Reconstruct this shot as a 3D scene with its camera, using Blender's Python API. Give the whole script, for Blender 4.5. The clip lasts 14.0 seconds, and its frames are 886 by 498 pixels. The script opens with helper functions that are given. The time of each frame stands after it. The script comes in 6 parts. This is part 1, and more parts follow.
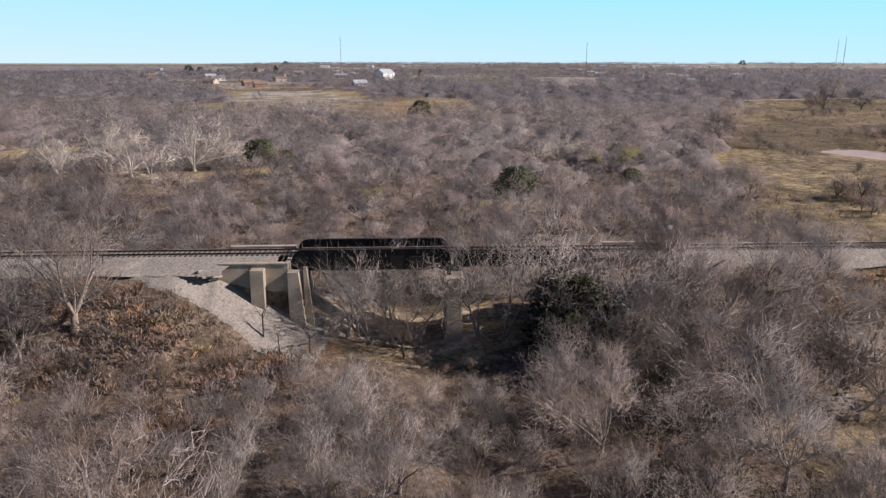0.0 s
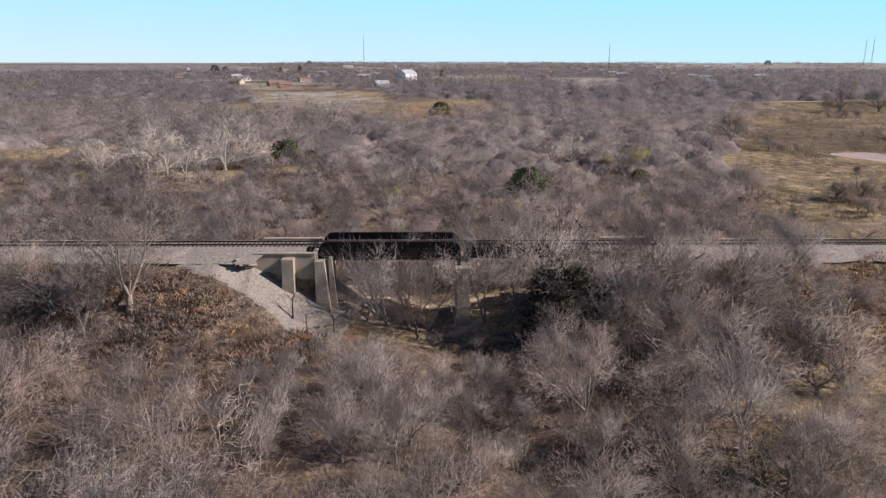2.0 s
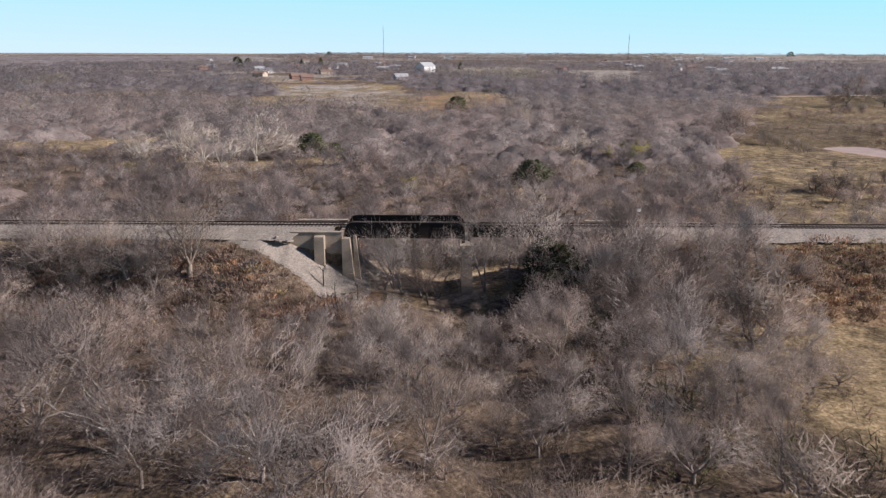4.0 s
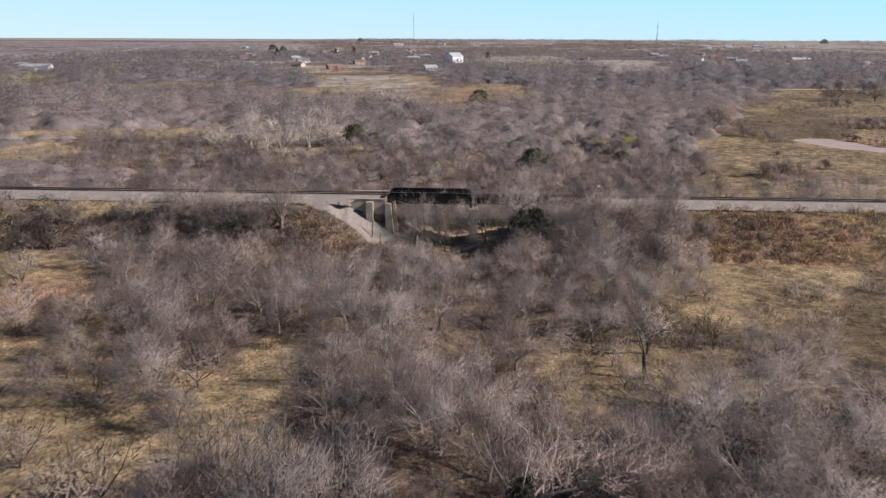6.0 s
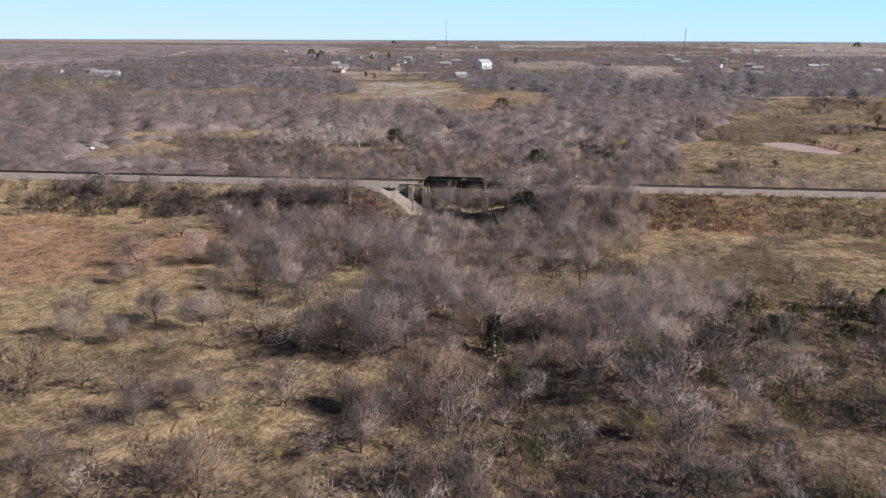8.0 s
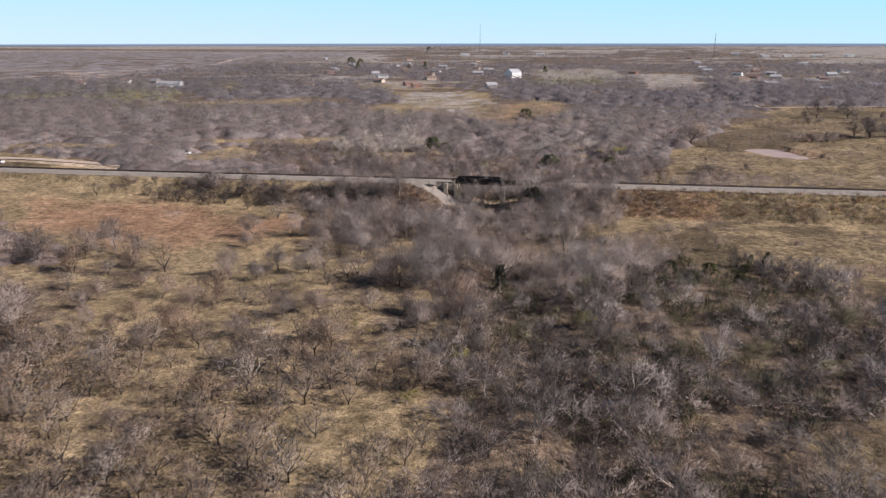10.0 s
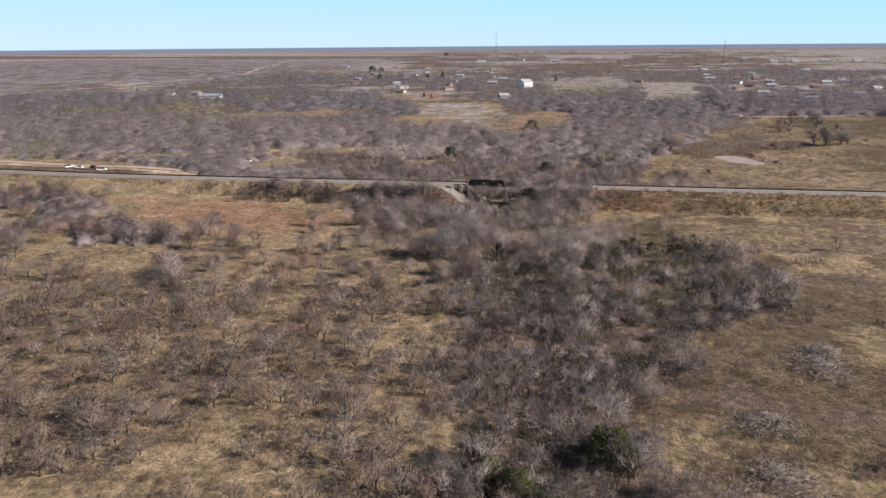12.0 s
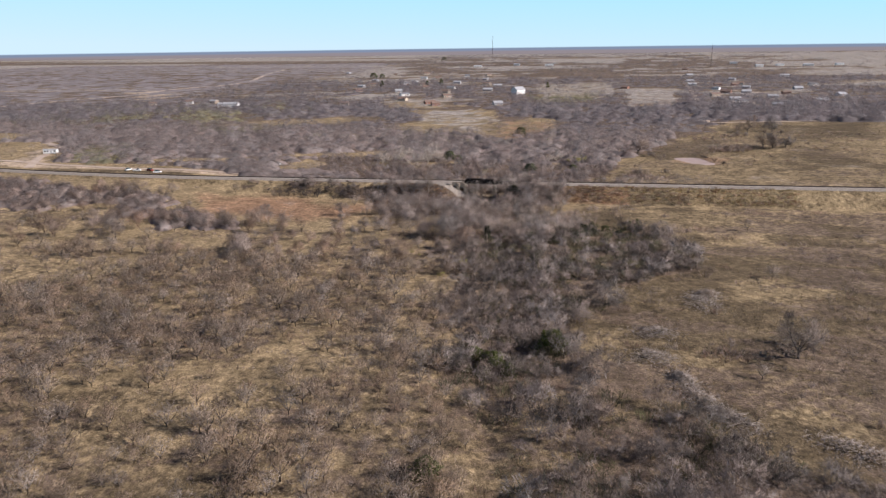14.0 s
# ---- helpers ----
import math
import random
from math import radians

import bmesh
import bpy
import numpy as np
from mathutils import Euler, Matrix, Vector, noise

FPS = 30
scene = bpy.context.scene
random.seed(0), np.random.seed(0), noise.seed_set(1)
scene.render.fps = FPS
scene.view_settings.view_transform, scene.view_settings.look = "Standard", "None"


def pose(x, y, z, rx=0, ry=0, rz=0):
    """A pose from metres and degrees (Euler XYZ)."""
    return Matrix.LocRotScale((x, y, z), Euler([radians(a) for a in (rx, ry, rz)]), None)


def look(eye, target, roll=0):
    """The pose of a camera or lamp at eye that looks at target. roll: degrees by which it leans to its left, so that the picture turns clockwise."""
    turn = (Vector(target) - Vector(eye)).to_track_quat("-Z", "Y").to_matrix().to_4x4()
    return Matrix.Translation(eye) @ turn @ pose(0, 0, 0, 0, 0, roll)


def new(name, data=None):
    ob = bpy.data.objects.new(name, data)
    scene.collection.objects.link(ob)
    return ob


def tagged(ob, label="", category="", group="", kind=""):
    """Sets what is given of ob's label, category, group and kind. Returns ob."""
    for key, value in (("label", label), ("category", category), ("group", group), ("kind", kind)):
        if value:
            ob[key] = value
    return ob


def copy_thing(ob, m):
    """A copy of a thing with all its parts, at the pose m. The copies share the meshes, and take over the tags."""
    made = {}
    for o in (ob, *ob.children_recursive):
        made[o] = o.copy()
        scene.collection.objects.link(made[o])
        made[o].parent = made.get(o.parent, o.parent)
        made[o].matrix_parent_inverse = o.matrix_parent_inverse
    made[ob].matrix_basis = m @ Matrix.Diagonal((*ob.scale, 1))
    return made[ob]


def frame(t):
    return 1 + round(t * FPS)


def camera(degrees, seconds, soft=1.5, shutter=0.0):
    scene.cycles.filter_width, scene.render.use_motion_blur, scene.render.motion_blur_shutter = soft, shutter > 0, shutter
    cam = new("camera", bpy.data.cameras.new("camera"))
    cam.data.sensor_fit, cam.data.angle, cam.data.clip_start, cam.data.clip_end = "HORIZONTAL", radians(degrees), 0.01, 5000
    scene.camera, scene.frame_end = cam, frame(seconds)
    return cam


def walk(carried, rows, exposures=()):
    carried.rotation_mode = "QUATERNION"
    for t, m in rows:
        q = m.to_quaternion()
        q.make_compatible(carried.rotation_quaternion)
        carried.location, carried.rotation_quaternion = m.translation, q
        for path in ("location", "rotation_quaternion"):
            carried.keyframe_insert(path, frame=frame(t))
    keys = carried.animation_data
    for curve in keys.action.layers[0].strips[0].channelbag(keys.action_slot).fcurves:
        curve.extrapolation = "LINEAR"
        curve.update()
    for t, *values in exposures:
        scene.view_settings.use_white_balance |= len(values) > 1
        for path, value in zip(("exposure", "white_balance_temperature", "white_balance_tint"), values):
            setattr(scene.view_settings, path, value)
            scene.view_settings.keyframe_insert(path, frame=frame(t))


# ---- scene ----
cam = camera(63.8, 14.0, soft=1.3, shutter=0.3)
METRES, EYE, TILT, LEAN, TURN = 330.0, 19.7, -14.7, 0.0, 0.0
ROWS = [
    (0, 0, 0, 0, 0, 0, -0),
    (0.5, 0.001, -0.006, -0.0005, 0.45, -0.02, -0.14),
    (1, 0.0018, -0.0122, -0.0011, 0.89, -0.04, -0.26),
    (1.5, 0.0028, -0.019, -0.0017, 1.32, -0.04, -0.38),
    (2, 0.0038, -0.0259, -0.0023, 1.7, -0.06, -0.49),
    (4.5, 0.0132, -0.0965, -0.0091, 3.68, -1.39, -1.11),
    (5, 0.0172, -0.1275, -0.012, 4.29, -1.94, -1.29),
    (5.5, 0.0214, -0.1611, -0.0152, 4.86, -1.956, -1.46),
    (6, 0.0261, -0.1974, -0.0187, 5.41, -1.972, -1.63),
    (6.5, 0.0314, -0.236, -0.0228, 5.92, -1.979, -1.76),
    (7, 0.037, -0.2757, -0.0273, 6.49, -1.995, -1.99),
    (7.5, 0.0438, -0.3194, -0.0324, 7.15, -1.991, -2.13),
    (8, 0.0511, -0.3649, -0.0372, 7.83, -1.998, -2.27),
    (8.5, 0.0583, -0.4095, -0.0417, 8.48, -1.954, -2.42),
    (9, 0.066, -0.454, -0.0458, 9.13, -1.92, -2.52),
    (11.5, 0.1139, -0.7016, -0.0636, 11.78, -1.76, -2.66),
    (12, 0.1252, -0.7583, -0.0669, 11.87, -1.712, -2.6),
    (12.5, 0.1367, -0.8156, -0.0706, 11.96, -1.634, -2.53),
    (13, 0.1479, -0.8729, -0.075, 12.04, -1.596, -2.46),
    (13.5, 0.159, -0.9288, -0.0807, 11.95, -1.558, -2.38),
    (14, 0.1692, -0.9811, -0.0876, 11.76, -1.55, -2.3),
]
walk(cam, [(t, pose(0, 0, EYE, TILT, LEAN, TURN) @ pose(METRES * x, METRES * y, METRES * z, 90 + pitch, roll, yaw)) for t, x, y, z, yaw, pitch, roll in ROWS],
     exposures=[(0.0, 0.42, 6550, 20), (14.0, 0.38, 6550, 20)])

# ---- sky and sun ----
SUN_EL, SUN_AZ = radians(34), radians(-7)  # azimuth from the x axis towards y
world = bpy.data.worlds.new("world")
scene.world = world
world.use_nodes = True
wn, wl = world.node_tree.nodes, world.node_tree.links
sky = wn.new("ShaderNodeTexSky")
sky.sky_type, sky.sun_disc = "NISHITA", False
sky.sun_elevation, sky.sun_rotation = SUN_EL, radians(90) - SUN_AZ
sky.air_density, sky.dust_density, sky.ozone_density = 0.55, 0.0, 4.0
wco, wsep, wramp, wmix = wn.new("ShaderNodeTexCoord"), wn.new("ShaderNodeSeparateXYZ"), wn.new("ShaderNodeMapRange"), wn.new("ShaderNodeMix")
wl.new(wco.outputs["Generated"], wsep.inputs[0])
wl.new(wsep.outputs["Z"], wramp.inputs["Value"])
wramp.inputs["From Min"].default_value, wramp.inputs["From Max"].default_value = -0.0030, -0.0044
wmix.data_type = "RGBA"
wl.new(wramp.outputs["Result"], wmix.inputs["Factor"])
tone = wn.new("ShaderNodeMix")
tone.data_type, tone.blend_type = "RGBA", "MULTIPLY"
tone.inputs["Factor"].default_value, tone.inputs["B"].default_value = 1.0, (0.5, 0.61, 0.68, 1)
wl.new(sky.outputs["Color"], tone.inputs["A"])
veil = wn.new("ShaderNodeMix")  # pale haze low over the horizon
veil.data_type = "RGBA"
hue, across, rise = wn.new("ShaderNodeMix"), wn.new("ShaderNodeMath"), wn.new("ShaderNodeMath")  # paler near the horizon and away from the sun
hue.data_type = "RGBA"
hue.inputs["A"].default_value, hue.inputs["B"].default_value = (4.75, 6.7, 7.6, 1), (2.7, 6.85, 7.8, 1)
across.operation, rise.operation, rise.use_clamp = "MULTIPLY_ADD", "MULTIPLY_ADD", True
across.inputs[1].default_value, across.inputs[2].default_value = 0.35, 0.15
rise.inputs[1].default_value = 8.0
wl.new(wsep.outputs["X"], across.inputs[0]), wl.new(wsep.outputs["Z"], rise.inputs[0])
wl.new(across.outputs[0], rise.inputs[2]), wl.new(rise.outputs[0], hue.inputs["Factor"])
wl.new(hue.outputs["Result"], veil.inputs["B"])
low = wn.new("ShaderNodeMapRange")
low.inputs["From Min"].default_value, low.inputs["From Max"].default_value = 0.1, 0.26
low.inputs["To Min"].default_value, low.inputs["To Max"].default_value = 0.86, 0.0
wl.new(wsep.outputs["Z"], low.inputs["Value"]), wl.new(low.outputs["Result"], veil.inputs["Factor"])
wl.new(tone.outputs["Result"], veil.inputs["A"])
wl.new(veil.outputs["Result"], wmix.inputs["A"])
far_land, deeper = wn.new("ShaderNodeMix"), wn.new("ShaderNodeMapRange")  # far land painted under the horizon, with blue distance haze at its edge
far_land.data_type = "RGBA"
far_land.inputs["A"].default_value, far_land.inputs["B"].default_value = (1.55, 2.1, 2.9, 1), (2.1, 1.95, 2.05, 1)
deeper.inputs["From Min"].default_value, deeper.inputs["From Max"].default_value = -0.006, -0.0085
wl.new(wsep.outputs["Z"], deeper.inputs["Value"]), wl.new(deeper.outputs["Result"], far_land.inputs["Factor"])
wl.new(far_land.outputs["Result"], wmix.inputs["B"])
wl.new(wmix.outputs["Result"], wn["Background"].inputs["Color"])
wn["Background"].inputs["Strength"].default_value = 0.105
sun_data = bpy.data.lights.new("sun", "SUN")
sun_data.energy, sun_data.angle, sun_data.color = 5.25, radians(0.53), (1.0, 0.965, 0.895)
sun = new("sun", sun_data)
sun.matrix_world = look((0, 0, 0), (-math.cos(SUN_EL) * math.cos(SUN_AZ), -math.cos(SUN_EL) * math.sin(SUN_AZ), -math.sin(SUN_EL)))

rng = np.random.default_rng(7)

# ---- plan ----
SLOPE = 0.045  # the track's turn from the x axis


def track_y(x):
    return 75.3 + SLOPE * x + np.where(x < -150, 0.00045 * (x + 150) ** 2, 0.0)


def step(a, b, v):
    u = np.clip((v - a) / (b - a), 0, 1)
    return u * u * (3 - 2 * u)


def lattice(ix, iy, seed):
    n = (ix.astype(np.int64) * 374761393 + iy.astype(np.int64) * 668265263 + seed * 974711) & 0x7FFFFFFF
    n = ((n ^ (n >> 13)) * 1274126177) & 0x7FFFFFFF
    return ((n ^ (n >> 16)) & 0xFFFF) / 65535.0


def field(x, y, size, seed=0):
    """Smooth value noise, 0 to 1."""
    x, y = np.asarray(x, float) / size, np.asarray(y, float) / size
    ix, iy = np.floor(x), np.floor(y)
    fx, fy = x - ix, y - iy
    fx, fy = fx * fx * (3 - 2 * fx), fy * fy * (3 - 2 * fy)
    a, b = lattice(ix, iy, seed), lattice(ix + 1, iy, seed)
    c, d = lattice(ix, iy + 1, seed), lattice(ix + 1, iy + 1, seed)
    return (a * (1 - fx) + b * fx) * (1 - fy) + (c * (1 - fx) + d * fx) * fy


def mottle(x, y, size, seed=0):
    """Uneven patches with frayed borders, 0 to 1."""
    u, v = 0.82 * x + 0.57 * y, 0.82 * y - 0.57 * x
    u = u + size * 0.9 * (field(x, y, size * 0.45, seed + 300) - 0.5)
    v = v + size * 0.9 * (field(x, y, size * 0.45, seed + 301) - 0.5)
    return 0.7 * field(u, v, size, seed) + 0.3 * field(v, u, size * 0.37, seed + 302)


CREEK = [(4, 190), (-6, 130), (-3, 100), (-4, 75), (6, 45), (3, 15), (11, -15), (24, -60), (36, -100), (33, -150), (45, -240), (40, -420)]


def creek_distance(x, y):
    best = np.full(np.shape(x), 1e9)
    for (ax, ay), (bx, by) in zip(CREEK, CREEK[1:]):
        dx, dy = bx - ax, by - ay
        u = np.clip(((x - ax) * dx + (y - ay) * dy) / (dx * dx + dy * dy), 0, 1)
        best = np.minimum(best, np.hypot(x - ax - u * dx, y - ay - u * dy))
    return best


def ground_z(x, y):
    x, y = np.asarray(x, float), np.asarray(y, float)
    z = -8.6 + 1.6 * step(70, 130, y) + 3.5 * step(120, 320, y) + 5 * step(300, 720, y) + 11 * step(700, 4500, y)
    z = z + 6.2 * step(-80, -230, x) * step(-60, 40, y) * (1 - step(150, 400, y))
    z = z + 0.7 * (field(x, y, 34, 1) - 0.5) + 0.35 * (field(x, y, 9, 2) - 0.5) + 2.5 * (field(x, y, 300, 3) - 0.5) * step(250, 700, np.hypot(x, y - 60))
    z = z - 1.7 * np.exp(-(creek_distance(x, y) / 5.5) ** 2)
    d = (y - track_y(x)) / math.hypot(1, SLOPE)
    bank = -0.95 - np.maximum(0, np.abs(d) - 3.4) / 1.65 + 0.25 * (field(x, y, 4, 5) - 0.5) * step(3.6, 5, np.abs(d))
    between = np.abs(d) < 2.62  # between the wing walls
    gap = np.where(between, np.minimum(x + 15.8, 17.0 - x), np.minimum(x + 23.5, 26.5 - x))
    west_drop = 1.4 * step(-27.5, -23.9, x) + 0.54 * np.maximum(0, x + 23.5)
    bank = np.where(gap > 0, bank - np.where(~between & (x < 0), 0, 0.75 * gap) - np.where(between, 3.6, 0), bank)
    bank = bank - np.where(~between & (x < 0), west_drop, 0)
    along, over = 0.707 * (x - 125) - 0.707 * (y - 200), 0.707 * (x - 125) + 0.707 * (y - 200)
    ragged = 0.3 * (field(x, y, 7, 6) - 0.5)
    shore = np.exp(-(np.hypot(along / 34, over / 24)) ** 4)
    z = z * (1 - shore) - 5.55 * shore
    z = z - 1.3 * np.exp(-(np.hypot((along + 2) / 17.5, (over + 2.5 * np.sin(along / 7)) / 9.0) + ragged) ** 6)
    return np.maximum(z, bank)


def inside(x, y, corners):
    x, y = np.asarray(x, float), np.asarray(y, float)
    hit = np.zeros(x.shape, bool)
    for (ax, ay), (bx, by) in zip(corners, corners[1:] + corners[:1]):
        cross = (ay > y) != (by > y)
        hit ^= cross & (x < ax + (y - ay) * (bx - ax) / ((by - ay) or 1e-9))
    return hit


# creek wood south of the line, the meadows and the clearings
WOOD = [(-150, 66), (-82, 56), (-60, 34), (-38, 16), (-18, 4), (-4, -8), (4, -30), (6, -58), (9, -92), (10, -114), (16, -131), (22, -153), (25, -171), (34, -188), (40, -204), (46, -260), (135, -260), (122, -188), (99, -180), (88, -177), (77, -166), (66, -168), (67, -152), (61, -141), (49, -138),
        (50, -121), (56, -105), (61, -83), (88, -62), (96, -22), (76, 10), (60, 9), (47, 27), (35, 33), (31, 48), (33, 60), (36, 67)]
GLADE = [(11, 21), (22, 23), (37, 25), (39, 12), (26, 9), (15, 5)]
MEADOW_N = [(46, 84), (54, 131), (74, 184), (95, 245), (124, 309), (190, 430), (330, 445), (900, 470), (900, 84)]
FIELD_T = [(-165, 520), (-70, 545), (-48, 420), (-50, 345), (-90, 338), (-118, 400)]


def near_wood(x, y):
    """How densely trees stand, 0 to 1."""
    wx_, wy_ = x + 22 * (field(x, y, 16, 71) - 0.5), y + 18 * (field(x, y, 16, 72) - 0.5)
    w = np.where(inside(wx_, wy_, WOOD), 1.0, 0.0)
    w = np.where(inside(x, y, GLADE), 0.0, w)
    w = np.where(np.hypot((x - 63) / 17, (y + 6) / 17) < 1, 0.5 * w, w)
    w = np.where((y < -160) & (x < 54), 0.5 * w, w)
    for gx, gy, gr in ((9.5, -20, 5.5), (11, -17, 4), (-20, 17, 5), (14, -14, 3), (64, -112, 8)):
        w = np.where(np.hypot(x - gx, y - gy) < gr, 0.0, w)
    return w


# houses of the town, and the barns
WEST = [(-68, 594), (-160, 610), (-148, 590), (-366, 950), (-363, 1008), (-313, 1141), (-306, 1045), (-295, 1278), (-381, 1532), (-178, 805), (-274, 597), (-456, 1501), (-205, 1441), (-330, 1290), (-620, 1610), (-150, 1050), (-260, 820), (-190, 905), (-120, 980), (-210, 660), (-240, 930), (-265, 1010), (-215, 1090), (-160, 720), (-230, 745), (-410, 1180), (-180, 1230), (-120, 860), (-335, 840), (-250, 1400)]
EAST = [(215, 1004), (252, 1373), (257, 1004), (285, 1005), (217, 754), (270, 820), (230, 676), (242, 821), (100, 930), (300, 1040), (232, 640), (285, 720), (320, 800), (360, 900), (410, 1010), (240, 900), (290, 930), (281, 1722), (380, 760), (330, 660), (265, 600), (225, 1120), (310, 1180)]
BARNS = [(-63, 790), (-420, 556), (-470, 608), (-503, 599)]
OPEN_N = [  # clearings and fields north of the line, each with the share of trees left on it
    ([(-440, 196), (-380, 200), (-318, 126), (-312, 92), (-440, 86)], 0.08),
    ([(-190, 137), (-147, 170), (-97, 207), (-90, 219), (-151, 193), (-196, 150)], 0.0),
    ([(-168, 122), (-143, 160), (-122, 132), (-140, 108)], 0.05),
    ([(-250, 118), (-190, 128), (-192, 142), (-258, 132)], 0.1),
    ([(-165, 520), (-70, 545), (-48, 420), (-50, 345), (-90, 338), (-118, 400)], 0.07),
    ([(-45, 422), (13, 430), (20, 338), (-33, 330)], 0.22),
    ([(-917, 2014), (-570, 2049), (-434, 1534), (-592, 1452)], 0.05),
    ([(-60, 1062), (90, 1161), (82, 748), (-15, 640)], 0.3),
    ([(102, 905), (174, 912), (157, 615), (91, 575)], 0.12),
    ([(-250, 3174), (170, 3081), (150, 2436), (-150, 2526)], 0.0),
    ([(-230, 640), (-110, 600), (-90, 560), (-200, 560)], 0.25),
]
DARK_N = [(31, 282), (70, 432), (150, 590), (166, 455), (158, 429), (112, 320), (76, 250)]


def far_wood(x, y):
    d = field(x * 0.7, y, 40, 11) * 0.55 + field(x * 0.5, y, 130, 12) * 0.6
    open_ = 0.31 - 0.12 * step(200, 120, y) + 0.03 * step(520, 800, y) + 0.06 * step(1000, 1700, y)
    w = step(open_, open_ + 0.14, d)
    belt = inside(x, y, [(165, 470), (330, 475), (900, 520), (900, 640), (330, 600), (175, 560)]) | inside(x, y, DARK_N)
    w = np.where(belt, 0.95, w)
    wx_, wy_ = x + 26 * (field(x, y, 24, 73) - 0.5), y + 26 * (field(x, y, 24, 74) - 0.5)
    w = np.where(inside(wx_, wy_, MEADOW_N), 0, w)
    big = 1 + step(400, 1200, y)
    ox_, oy_ = x + 16 * big * (field(x, y, 12, 75) - 0.5), y + 12 * big * (field(x, y, 14, 76) - 0.5)
    for corners, left in OPEN_N:
        w = np.where(inside(ox_, oy_, corners), left, w)
    w = w * (1 - 0.85 * np.exp(-(((x + 15) / 26) ** 2 + ((y - 300) / 20) ** 2)))
    w = np.where((x < -60) & (y < 84 + 26 * step(-90, -260, x)), 0, w)
    w = np.where((np.abs(x + 10) < 62) & (y < 140), np.maximum(w, 0.95 * step(140, 112, y)), w)
    for gx, gy, gr in ((15, 137, 8), (-45, 176, 9), (-82, 168, 10), (-62, 166, 10), (-66, 150, 6), (-92, 166, 7), (5, 178, 5), (30, 178, 6)):
        w = np.where(np.hypot(x - gx, y - gy) < gr, 0, w)
    plain = step(0, 260, -x - 420 - 0.1 * (y - 800)) * step(500, 760, y)
    w = w * (1 - plain)
    w = w * (1 - 0.3 * step(640, 800, y) * step(1500, 900, y) * step(0.5, 0.7, field(x, y, 120, 16)))
    w = w * (1 - 0.9 * step(420, 600, x) * step(600, 700, y) * step(0.3, 0.5, field(x, y, 260, 14)))
    for hx_, hy_ in WEST + EAST + BARNS:
        w = np.where((np.abs(x - hx_) < 11) & (y > hy_ - np.where(hx_ > 0, 34, 22)) & (y < hy_ + 9), 0.1 * w, w)
    return w


# ---- materials ----
def ramp(nodes, pairs):
    node = nodes.new("ShaderNodeValToRGB")
    while len(node.color_ramp.elements) < len(pairs):
        node.color_ramp.elements.new(0.5)
    for el, (p, c) in zip(node.color_ramp.elements, pairs):
        el.position, el.color = p, (*c, 1)
    return node


